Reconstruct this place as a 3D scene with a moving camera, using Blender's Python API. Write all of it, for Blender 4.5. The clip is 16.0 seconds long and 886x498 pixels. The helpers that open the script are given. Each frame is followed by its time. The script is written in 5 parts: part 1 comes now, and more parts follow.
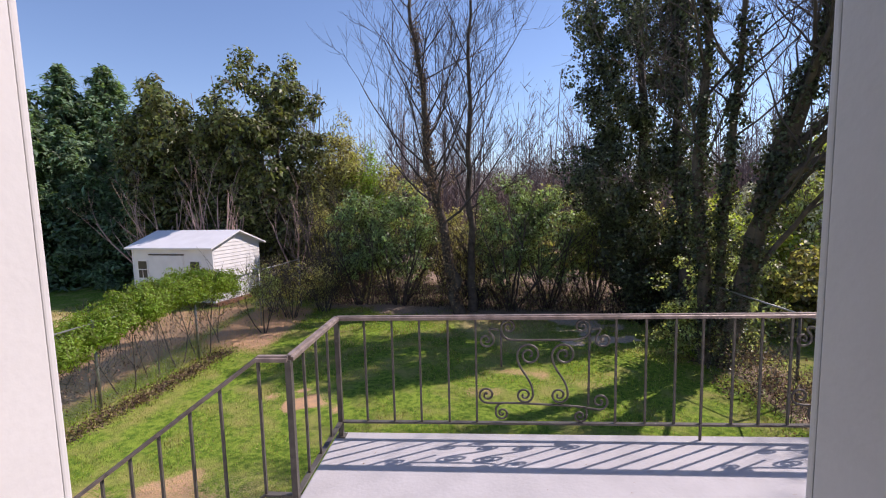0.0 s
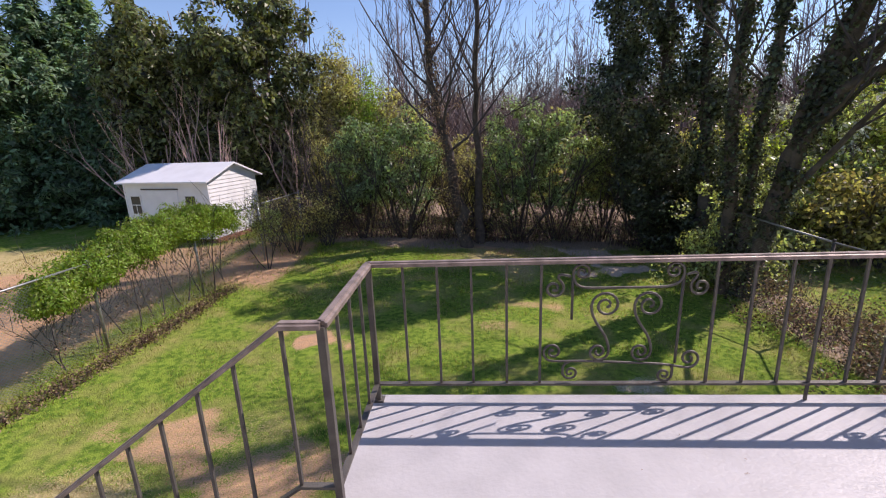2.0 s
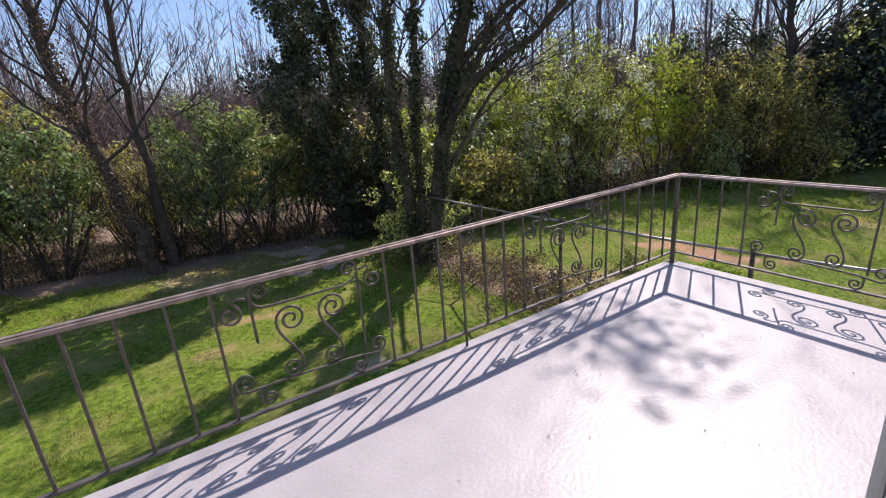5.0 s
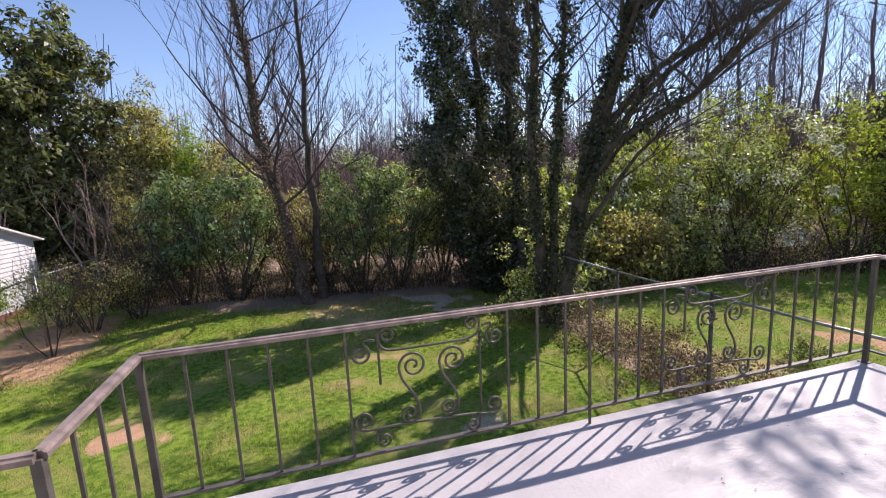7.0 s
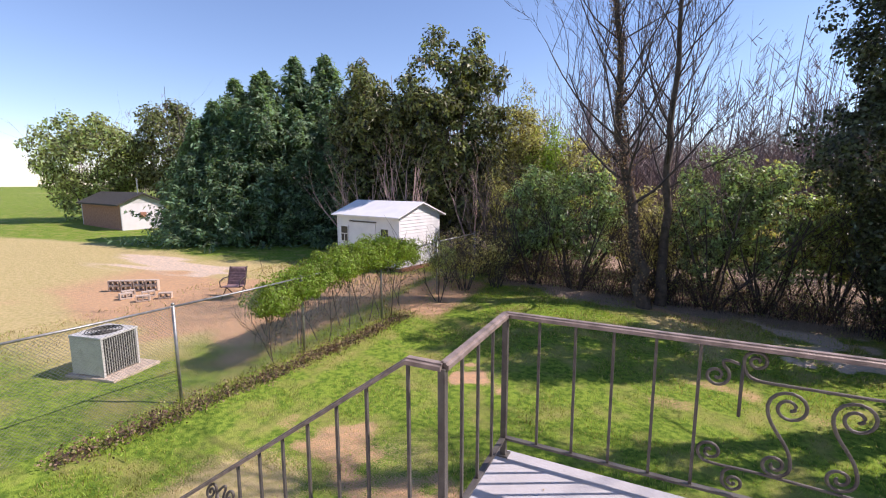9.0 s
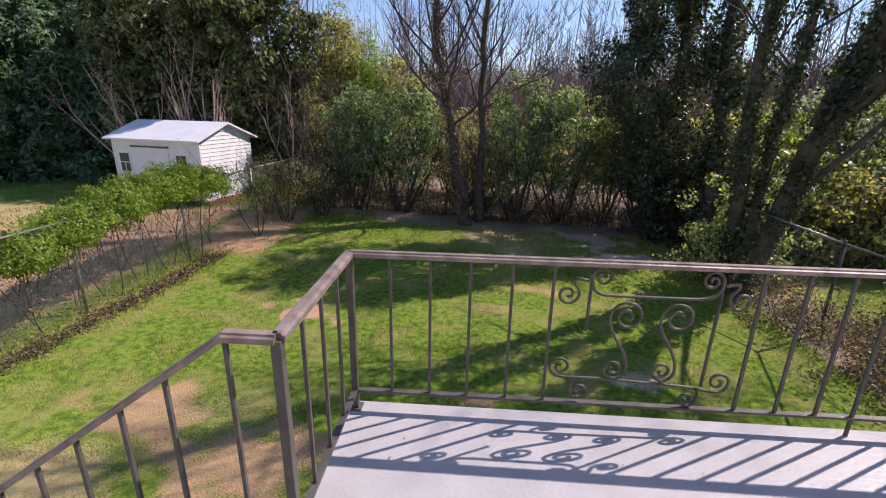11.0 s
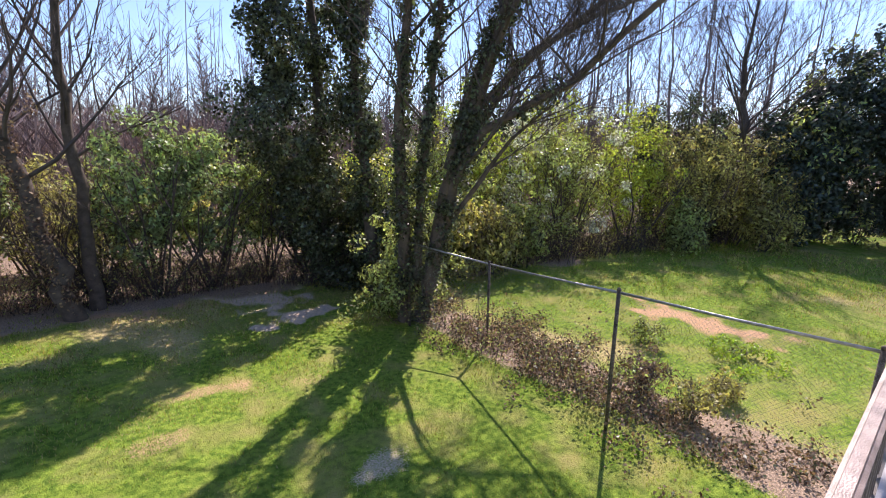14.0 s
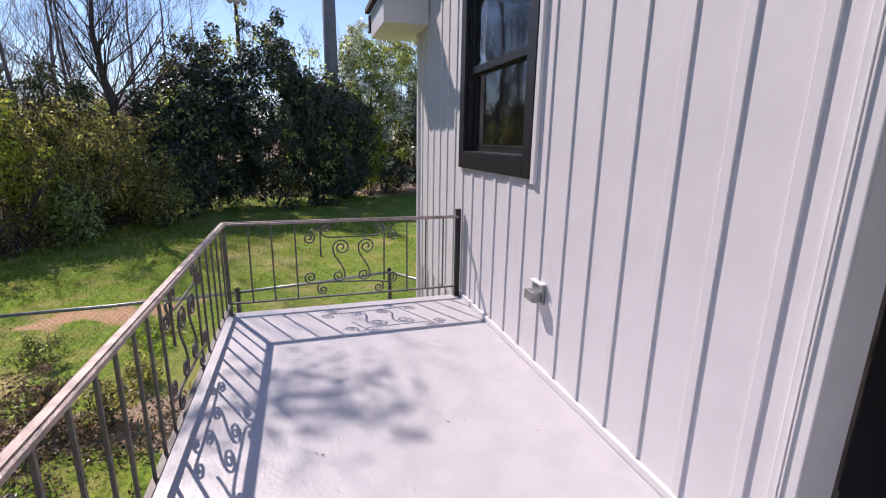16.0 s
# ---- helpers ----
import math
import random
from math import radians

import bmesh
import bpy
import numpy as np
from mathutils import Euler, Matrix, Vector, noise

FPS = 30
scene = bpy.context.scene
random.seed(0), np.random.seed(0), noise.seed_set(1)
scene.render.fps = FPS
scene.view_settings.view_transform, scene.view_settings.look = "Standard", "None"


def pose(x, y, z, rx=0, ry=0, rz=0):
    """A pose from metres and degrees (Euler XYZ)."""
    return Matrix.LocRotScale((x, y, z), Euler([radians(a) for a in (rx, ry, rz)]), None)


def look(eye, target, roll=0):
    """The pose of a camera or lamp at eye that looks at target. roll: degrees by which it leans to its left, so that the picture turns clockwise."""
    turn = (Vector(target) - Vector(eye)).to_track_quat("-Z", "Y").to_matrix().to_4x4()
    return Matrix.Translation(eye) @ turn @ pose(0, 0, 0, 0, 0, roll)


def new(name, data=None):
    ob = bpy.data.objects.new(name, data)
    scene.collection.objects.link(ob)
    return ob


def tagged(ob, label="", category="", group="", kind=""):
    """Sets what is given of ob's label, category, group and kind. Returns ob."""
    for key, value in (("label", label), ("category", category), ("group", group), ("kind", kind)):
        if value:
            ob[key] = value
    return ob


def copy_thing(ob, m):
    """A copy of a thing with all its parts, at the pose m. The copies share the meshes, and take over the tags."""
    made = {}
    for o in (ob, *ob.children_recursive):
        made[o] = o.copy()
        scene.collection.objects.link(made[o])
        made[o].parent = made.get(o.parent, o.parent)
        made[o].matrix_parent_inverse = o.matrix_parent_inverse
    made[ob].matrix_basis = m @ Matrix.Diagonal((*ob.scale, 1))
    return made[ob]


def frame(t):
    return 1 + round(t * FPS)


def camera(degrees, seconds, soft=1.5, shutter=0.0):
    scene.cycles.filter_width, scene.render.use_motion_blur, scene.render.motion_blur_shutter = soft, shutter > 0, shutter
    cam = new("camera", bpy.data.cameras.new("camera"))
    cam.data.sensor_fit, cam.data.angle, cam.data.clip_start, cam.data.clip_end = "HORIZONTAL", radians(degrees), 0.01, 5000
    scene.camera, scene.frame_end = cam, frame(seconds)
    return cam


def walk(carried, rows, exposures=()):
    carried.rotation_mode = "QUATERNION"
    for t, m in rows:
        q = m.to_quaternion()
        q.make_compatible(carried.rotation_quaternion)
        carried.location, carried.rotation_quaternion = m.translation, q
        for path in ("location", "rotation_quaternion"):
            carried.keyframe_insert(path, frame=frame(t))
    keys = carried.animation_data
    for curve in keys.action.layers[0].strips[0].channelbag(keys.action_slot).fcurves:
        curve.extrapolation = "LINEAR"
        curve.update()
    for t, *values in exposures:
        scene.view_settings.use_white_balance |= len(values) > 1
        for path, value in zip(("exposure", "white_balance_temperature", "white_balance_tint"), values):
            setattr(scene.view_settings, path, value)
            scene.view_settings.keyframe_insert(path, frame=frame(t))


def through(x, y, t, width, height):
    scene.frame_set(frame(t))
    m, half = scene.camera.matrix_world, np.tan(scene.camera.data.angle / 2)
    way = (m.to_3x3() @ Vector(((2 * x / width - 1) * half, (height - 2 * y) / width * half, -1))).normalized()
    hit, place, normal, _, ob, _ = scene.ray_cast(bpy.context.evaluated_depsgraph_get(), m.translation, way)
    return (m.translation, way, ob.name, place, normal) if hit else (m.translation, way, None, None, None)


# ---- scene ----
cam = camera(89.1, 16.0, soft=1.1)
PATH = [
    (0, (0.085, -0.69, 1.496), (-0.053, 1.295, 1.296), -1.4),
    (0.5, (-0.019, -0.513, 1.484), (-0.307, 1.456, 1.289), -1.5),
    (1, (-0.121, -0.336, 1.464), (-0.581, 1.583, 1.141), -1.5),
    (1.5, (-0.239, -0.197, 1.44), (-0.677, 1.709, 1.023), -0.8),
    (2, (-0.252, -0.128, 1.431), (-0.389, 1.803, 0.929), -2.3),
    (2.5, (-0.2, -0.094, 1.418), (-0.007, 1.793, 0.783), -3.0),
    (3, (-0.131, -0.063, 1.41), (0.365, 1.739, 0.698), -3.7),
    (3.5, (-0.064, -0.045, 1.408), (0.696, 1.653, 0.674), -3.9),
    (4, (0.001, -0.068, 1.446), (0.962, 1.529, 0.72), -4.3),
    (4.3, (0.005, -0.08, 1.462), (0.993, 1.494, 0.785), -3.9),
    (6.5, (-0.043, -0.1, 1.489), (0.849, 1.647, 1.099), -3.7),
    (7, (0.005, -0.1, 1.499), (0.534, 1.802, 1.178), -2.9),
    (7.5, (0.0, -0.078, 1.483), (0.078, 1.902, 1.214), -1.0),
    (8, (0.0, -0.114, 1.5), (-0.455, 1.818, 1.258), -0.6),
    (8.2, (-0.011, -0.117, 1.494), (-0.633, 1.769, 1.255), -0.7),
    (8.8, (-0.075, -0.11, 1.474), (-0.957, 1.667, 1.21), 0.0),
    (10.3, (-0.246, -0.09, 1.386), (-0.565, 1.785, 0.768), 2.8),
    (10.5, (-0.263, -0.065, 1.406), (-0.48, 1.822, 0.782), 3.1),
    (11, (-0.279, 0.248, 1.405), (-0.398, 2.149, 0.795), 1.1),
    (11.5, (-0.295, 0.587, 1.471), (-0.403, 2.503, 0.909), 0.9),
    (12, (-0.399, 0.87, 1.504), (-0.482, 2.803, 0.999), 0.7),
    (12.5, (-0.478, 1.161, 1.518), (-0.494, 3.107, 1.056), 0.0),
    (13, (-0.49, 1.489, 1.494), (-0.246, 3.43, 1.075), 1.6),
    (13.5, (-0.471, 1.852, 1.469), (0.372, 3.62, 1.066), 1.7),
    (14, (-0.457, 1.996, 1.467), (0.816, 3.483, 1.054), 0.8),
    (14.5, (-0.429, 2.018, 1.423), (1.085, 3.253, 0.995), 2.0),
    (15, (-0.354, 1.938, 1.467), (1.469, 2.631, 1.022), -0.5),
    (15.5, (-0.265, 1.685, 1.494), (1.679, 1.708, 1.023), -0.6),
    (16, (-0.215, 1.42, 1.477), (1.642, 0.841, 1.011), 1.0),
]
walk(cam, [(t, look(eye, goal, roll)) for t, eye, goal, roll in PATH],
     exposures=[(t, e + 0.12, 6680, 26) for t, e in ((0, 0.25), (0.5, 0.05), (1.5, 0.2), (2.5, 0.25), (4, 0.2), (6.5, 0.2), (7, 0.4), (7.5, 0.5), (8, 0.6), (10.5, 0.25), (11, 0.25), (12, 0.70), (13, 0.95), (14, 0.80), (15, 0.45), (16, 0.30))])

# ---- world and sun ----
SUN = Vector((0.70, 0.36, 0.80)).normalized()
world = bpy.data.worlds.new("sky")
scene.world = world
world.use_nodes = True
wn = world.node_tree.nodes
sky = wn.new("ShaderNodeTexSky")
sky.sky_type = 'NISHITA'
sky.sun_disc = False
sky.sun_elevation = math.asin(SUN.z)
sky.sun_rotation = math.atan2(SUN.x, SUN.y)
sky.air_density, sky.dust_density, sky.ozone_density = 1.05, 0.0, 5.0
wn["Background"].inputs["Strength"].default_value = 0.122
world.node_tree.links.new(sky.outputs["Color"], wn["Background"].inputs["Color"])
sun_data = bpy.data.lights.new("sun", "SUN")
sun_data.energy, sun_data.angle, sun_data.color = 4.2, radians(0.55), (1.0, 0.95, 0.87)
sun = new("sun", sun_data)
sun.matrix_world = look(SUN * 60, (0, 0, 0))


# ---- materials ----
def material(name, color, rough=0.7, metal=0.0, vary=0.15, scale=8.0, bump=0.2, bump_scale=60.0, color2=None, island=0.0, spec=0.4, per_object=0.0):
    """A surface with two scales of variation, fine relief and, for joined pieces, a change from piece to piece."""
    m = bpy.data.materials.new(name)
    m.use_nodes = True
    nt = m.node_tree
    n, l = nt.nodes, nt.links
    b = n["Principled BSDF"]
    b.inputs["Roughness"].default_value = rough
    b.inputs["Metallic"].default_value = metal
    b.inputs["Specular IOR Level"].default_value = spec
    tc = n.new("ShaderNodeTexCoord")
    big = n.new("ShaderNodeTexNoise")
    big.inputs["Scale"].default_value = scale
    big.inputs["Detail"].default_value = 6
    l.new(tc.outputs["Object"], big.inputs["Vector"])
    fine = n.new("ShaderNodeTexNoise")
    fine.inputs["Scale"].default_value = bump_scale
    fine.inputs["Detail"].default_value = 4
    l.new(tc.outputs["Object"], fine.inputs["Vector"])
    mix = n.new("ShaderNodeMix")
    mix.data_type = 'RGBA'
    c2 = color2 or tuple(c * (1 - 2 * vary) for c in color)
    mix.inputs["A"].default_value = (*c2, 1)
    mix.inputs["B"].default_value = (*color, 1)
    ramp = n.new("ShaderNodeMapRange")
    ramp.inputs["From Min"].default_value, ramp.inputs["From Max"].default_value = 0.35, 0.62
    l.new(big.outputs["Fac"], ramp.inputs["Value"])
    l.new(ramp.outputs["Result"], mix.inputs["Factor"])
    hsv = n.new("ShaderNodeHueSaturation")
    l.new(mix.outputs["Result"], hsv.inputs["Color"])
    val = n.new("ShaderNodeMapRange")
    val.inputs["To Min"].default_value, val.inputs["To Max"].default_value = 1 - vary, 1 + vary
    l.new(fine.outputs["Fac"], val.inputs["Value"])
    last = val.outputs["Result"]
    source = None
    if island:
        source = n.new("ShaderNodeNewGeometry").outputs["Random Per Island"]
    elif per_object:
        source = n.new("ShaderNodeObjectInfo").outputs["Random"]
    if source:
        w = island or per_object
        r = n.new("ShaderNodeMapRange")
        r.inputs["To Min"].default_value, r.inputs["To Max"].default_value = 1 - w, 1 + w
        l.new(source, r.inputs["Value"])
        mul = n.new("ShaderNodeMath")
        mul.operation = 'MULTIPLY'
        l.new(last, mul.inputs[0])
        l.new(r.outputs["Result"], mul.inputs[1])
        last = mul.outputs["Value"]
        h = n.new("ShaderNodeMapRange")
        h.inputs["To Min"].default_value, h.inputs["To Max"].default_value = 0.5 - 0.06 * w, 0.5 + 0.03 * w
        l.new(source, h.inputs["Value"])
        l.new(h.outputs["Result"], hsv.inputs["Hue"])
    l.new(last, hsv.inputs["Value"])
    l.new(hsv.outputs["Color"], b.inputs["Base Color"])
    if bump:
        bp = n.new("ShaderNodeBump")
        bp.inputs["Strength"].default_value = bump
        bp.inputs["Distance"].default_value = 0.01
        l.new(fine.outputs["Fac"], bp.inputs["Height"])
        l.new(bp.outputs["Normal"], b.inputs["Normal"])
    return m


def leaf_material(name, color, rough=0.4, through=0.35, island=0.5, color2=None):
    """A leaf: a glossy face, and light that passes through it."""
    m = material(name, color, rough, vary=0.1, scale=0.6, bump=0, island=island, color2=color2, spec=0.5)
    n, l = m.node_tree.nodes, m.node_tree.links
    b = n["Principled BSDF"]
    tr = n.new("ShaderNodeBsdfTranslucent")
    hs = [x for x in n if x.type == 'HUE_SAT'][0]
    gm = n.new("ShaderNodeMix")
    gm.data_type, gm.blend_type = 'RGBA', 'MULTIPLY'
    gm.inputs["Factor"].default_value = 1.0
    gm.inputs["B"].default_value = (1.6, 1.6, 0.75, 1)
    l.new(hs.outputs["Color"], gm.inputs["A"])
    l.new(gm.outputs["Result"], tr.inputs["Color"])
    ms = n.new("ShaderNodeMixShader")
    ms.inputs["Fac"].default_value = through
    l.new(b.outputs["BSDF"], ms.inputs[1])
    l.new(tr.outputs["BSDF"], ms.inputs[2])
    l.new(ms.outputs["Shader"], n["Material Output"].inputs["Surface"])
    return m


WHITE = material("white_painted_siding", (0.70, 0.68, 0.685), 0.55, vary=0.03, scale=3, bump=0.05, bump_scale=90)
WHITE_TRIM = material("white_trim_paint", (0.70, 0.69, 0.685), 0.45, vary=0.03, scale=4, bump=0.08)
DECK = material("painted_porch_concrete", (0.49, 0.477, 0.486), 0.42, vary=0.05, scale=5.0, bump=0.25, bump_scale=45)
IRON = material("weathered_bronze_iron", (0.145, 0.135, 0.118), 0.5, 0.3, vary=0.2, scale=12, bump=0.25, bump_scale=180, color2=(0.10, 0.088, 0.08))
RAIL_TOP = material("weathered_taupe_handrail", (0.375, 0.295, 0.26), 0.42, 0.2, vary=0.2, scale=14, bump=0.3, bump_scale=220, color2=(0.20, 0.162, 0.142))
BLACK = material("black_window_paint", (0.022, 0.020, 0.022), 0.4, vary=0.15, scale=10, bump=0.1)
DARK_ROOM = material("dim_room_plaster", (0.30, 0.29, 0.28), 0.8, vary=0.05)
SHINGLE = material("dark_roof_shingle", (0.07, 0.065, 0.06), 0.9, vary=0.3, scale=20, bump=0.5)
BLOCK = material("painted_block_wall", (0.55, 0.53, 0.52), 0.8, vary=0.1, scale=5, bump=0.3)
GALV = material("galvanised_steel", (0.36, 0.37, 0.37), 0.45, 0.7, vary=0.15, scale=14, bump=0.1)
RUSTED = material("dull_rusty_steel", (0.16, 0.13, 0.11), 0.7, 0.4, vary=0.3, scale=9, bump=0.2)
BARK = material("grey_brown_bark", (0.135, 0.105, 0.083), 0.9, vary=0.3, scale=5, bump=0.8, bump_scale=30, color2=(0.07, 0.055, 0.045))
TWIG = material("grey_twig_bark", (0.105, 0.083, 0.073), 0.85, vary=0.2, scale=3, bump=0.2)
# pale bark, brightened further in place of sun that the magnolias block
PALE_TWIG = material("pale_pinkish_sunlit_bark", (0.60, 0.41, 0.34), 0.8, vary=0.2, scale=3, bump=0.2)
FAR_TWIG = material("far_brown_twigs", (0.235, 0.18, 0.175), 0.9, vary=0.2, scale=0.5, bump=0)
HEDGE = leaf_material("glossy_hedge_leaf", (0.25, 0.335, 0.165), 0.40, 0.4, 0.9)
HAZE_TWIG = material("brown_scrub_twigs", (0.36, 0.255, 0.205), 0.9, vary=0.25, scale=0.3, bump=0)
IVY = leaf_material("ivy_leaf", (0.085, 0.105, 0.06), 0.42, 0.28, 0.9)
PRIVET = leaf_material("privet_leaf", (0.295, 0.345, 0.155), 0.44, 0.5, 0.9)
MAGNOLIA = leaf_material("magnolia_leaf", (0.15, 0.17, 0.062), 0.42, 0.3, 0.9)
CYPRESS = leaf_material("cypress_spray", (0.16, 0.255, 0.145), 0.6, 0.4, 0.6)
YELLOW_GREEN = leaf_material("young_yellow_green_leaf", (0.31, 0.385, 0.08), 0.5, 0.55, 0.6)
BRIGHT = leaf_material("bright_shrub_leaf", (0.235, 0.345, 0.055), 0.5, 0.5, 0.5)
OLIVE = leaf_material("olive_brush_leaf", (0.34, 0.325, 0.15), 0.5, 0.55, 0.8)
# silvery leaf; its whitish colour also stands for glints on the foliage
PALE_GLINT = leaf_material("pale_glinting_leaf", (0.62, 0.63, 0.52), 0.36, 0.15, 0.8)
DARK_EVERGREEN = leaf_material("dark_evergreen_leaf", (0.045, 0.066, 0.05), 0.42, 0.2, 0.8)
# dead leaf brown, darkened to stand for tree shade on the right fence weeds
DEAD = leaf_material("dead_brown_shaded_leaf", (0.23, 0.155, 0.11), 0.8, 0.25, 0.8)
GRASS = leaf_material("grass_blade", (0.24, 0.315, 0.048), 0.5, 0.4, 0.7)
DRY_GRASS = leaf_material("dry_grass_blade", (0.46, 0.37, 0.19), 0.7, 0.35, 0.4)


def glass_material(name, tint=(0.9, 0.93, 0.95)):
    m = bpy.data.materials.new(name)
    m.use_nodes = True
    b = m.node_tree.nodes["Principled BSDF"]
    b.inputs["Base Color"].default_value = (*tint, 1)
    b.inputs["Roughness"].default_value = 0.02
    b.inputs["Transmission Weight"].default_value = 1.0
    b.inputs["IOR"].default_value = 1.5
    return m


GLASS = glass_material("window_glass")


# ---- building helpers ----
def box_bm(bm, lo, hi, bevel=0.0):
    """Adds a box between two corners."""
    v = [bm.verts.new((x, y, z)) for z in (lo[2], hi[2]) for y in (lo[1], hi[1]) for x in (lo[0], hi[0])]
    f = [(0, 2, 3, 1), (4, 5, 7, 6), (0, 1, 5, 4), (2, 6, 7, 3), (0, 4, 6, 2), (1, 3, 7, 5)]
    faces = [bm.faces.new([v[i] for i in q]) for q in f]
    if bevel:
        edges = list({e for fc in faces for e in fc.edges})
        bmesh.ops.bevel(bm, geom=edges, offset=bevel, segments=2, affect='EDGES', profile=0.6)


def boxes(*pairs, bevel=0.0):
    bm = bmesh.new()
    for lo, hi in pairs:
        box_bm(bm, lo, hi, bevel)
    return bm


def tube_bm(bm, pts, radii, sides=6, cap=True, spin=0.0):
    """Adds a tapered tube along points."""
    pts = [Vector(p) for p in pts]
    if not hasattr(radii, "__len__"):
        radii = [radii] * len(pts)
    rings = []
    ref = Vector((0, 0, 1))
    for i, p in enumerate(pts):
        d = (pts[min(i + 1, len(pts) - 1)] - pts[max(i - 1, 0)]).normalized()
        if abs(d.dot(ref)) > 0.95:
            ref = Vector((1, 0, 0)) if abs(d.x) < 0.9 else Vector((0, 1, 0))
        a = d.cross(ref).normalized()
        b = d.cross(a)
        rings.append([bm.verts.new(p + radii[i] * (math.cos(q) * a + math.sin(q) * b))
                      for q in (spin + 2 * math.pi * k / sides for k in range(sides))])
    for r0, r1 in zip(rings, rings[1:]):
        for k in range(sides):
            bm.faces.new((r0[k], r0[(k + 1) % sides], r1[(k + 1) % sides], r1[k]))
    if cap:
        bm.faces.new(rings[0][::-1])
        bm.faces.new(rings[-1])


def mesh_of(name, bm, mat, smooth=False):
    bmesh.ops.recalc_face_normals(bm, faces=bm.faces)
    me = bpy.data.meshes.new(name)
    bm.to_mesh(me)
    bm.free()
    me.materials.append(mat)
    if smooth:
        me.polygons.foreach_set("use_smooth", [True] * len(me.polygons))
    return me


def part(name, bm, mat, parent=None, label="", smooth=False):
    ob = new(name, mesh_of(name, bm, mat, smooth))
    if parent is not None:
        ob.parent = parent
    if label:
        ob["label"] = label
    return ob


def thing(name, label, category, group="", place=None):
    ob = new(name)
    tagged(ob, label, category, group)
    if place is not None:
        ob.matrix_world = place
    return ob


def structure(name, bm, mat, label="", smooth=False):
    return tagged(part(name, bm, mat, None, label, smooth), label, "", "", "structure")


def quads_object(name, verts, mat, parent=None, n=4):
    """One mesh out of an array of loose n-sided faces, n vertices each."""
    verts = np.asarray(verts, dtype=np.float32).reshape(-1, 3)
    count = len(verts) // n
    me = bpy.data.meshes.new(name)
    me.vertices.add(len(verts))
    me.vertices.foreach_set("co", verts.ravel())
    me.loops.add(count * n)
    me.loops.foreach_set("vertex_index", np.arange(count * n, dtype=np.int32))
    me.polygons.add(count)
    me.polygons.foreach_set("loop_start", np.arange(0, count * n, n, dtype=np.int32))
    me.update(calc_edges=True)
    me.materials.append(mat)
    ob = new(name, me)
    if parent is not None:
        ob.parent = parent
    return ob


def facing_leaves(rng, pts, normals, size, aspect=0.5, loose=0.55):
    """Leaves that lie roughly across the given normals, as on the skin of a clump."""
    n = len(pts)
    nn = normals / (np.linalg.norm(normals, axis=1)[:, None] + 1e-9) + rng.normal(0, loose, (n, 3))
    nn /= np.linalg.norm(nn, axis=1)[:, None] + 1e-9
    d = np.cross(nn, rng.normal(size=(n, 3)))
    d /= np.linalg.norm(d, axis=1)[:, None] + 1e-9
    d[:, 2] -= 0.25
    s = np.cross(nn, d)
    s /= np.linalg.norm(s, axis=1)[:, None] + 1e-9
    L = size * rng.uniform(0.6, 1.3, size=(n, 1))
    w = L * aspect * 0.5
    up = nn * w * 0.3
    return np.stack([pts, pts + d * L * 0.5 + s * w + up, pts + d * L, pts + d * L * 0.5 - s * w + up], axis=1)


def leaf_verts(rng, pts, size, aspect=0.5, droop=0.0, upright=0.0):
    """A folded diamond for a leaf at every point."""
    n = len(pts)
    d = rng.normal(size=(n, 3))
    d[:, 2] = d[:, 2] * (1 - 0.4 * upright) - droop + upright
    d /= np.linalg.norm(d, axis=1)[:, None] + 1e-9
    s = np.cross(d, rng.normal(size=(n, 3)))
    s /= np.linalg.norm(s, axis=1)[:, None] + 1e-9
    L = size * rng.uniform(0.6, 1.3, size=(n, 1))
    w = L * aspect * 0.5
    up = np.cross(d, s) * w * 0.35
    a = pts
    return np.stack([a, a + d * L * 0.5 + s * w + up, a + d * L, a + d * L * 0.5 - s * w + up], axis=1)


def clumps(rng, centres, radius, per, flat=0.8):
    """Points round clump centres, denser towards each clump's skin."""
    c = np.repeat(np.asarray(centres, dtype=float), per, axis=0)
    v = rng.normal(size=c.shape)
    v /= np.linalg.norm(v, axis=1)[:, None] + 1e-9
    r = radius * rng.uniform(0.25, 1.0, size=(len(c), 1)) ** 0.6
    v[:, 2] *= flat
    return c + v * r


def crown_centres(rng, middle, radii, n, hollow=0.55, lump=0.25):
    """Clump centres in an uneven egg."""
    out = []
    ph = rng.uniform(0, 6.28, 6)
    while len(out) < n:
        v = rng.normal(size=3)
        v /= np.linalg.norm(v)
        az = math.atan2(v[1], v[0])
        k = 1 + lump * (math.sin(2 * az + ph[0]) * 0.5 + math.sin(3 * az + 4 * v[2] + ph[1]) * 0.5 + math.sin(5 * v[2] + ph[2]) * 0.4)
        r = rng.uniform(hollow, 1.0) ** 0.7 * k
        out.append([middle[i] + radii[i] * v[i] * r for i in range(3)])
    return np.array(out)


def ground_z(x, y):
    def sm(t):
        t = np.clip(t, 0, 1)
        return t * t * (3 - 2 * t)
    return -2.78 + 0.35 * sm((y - 6) / 10) * sm((2 - x) / 6) + 0.2 * sm((-x - 5) / 4)


def gz(x, y):
    return float(ground_z(np.float64(x), np.float64(y)))


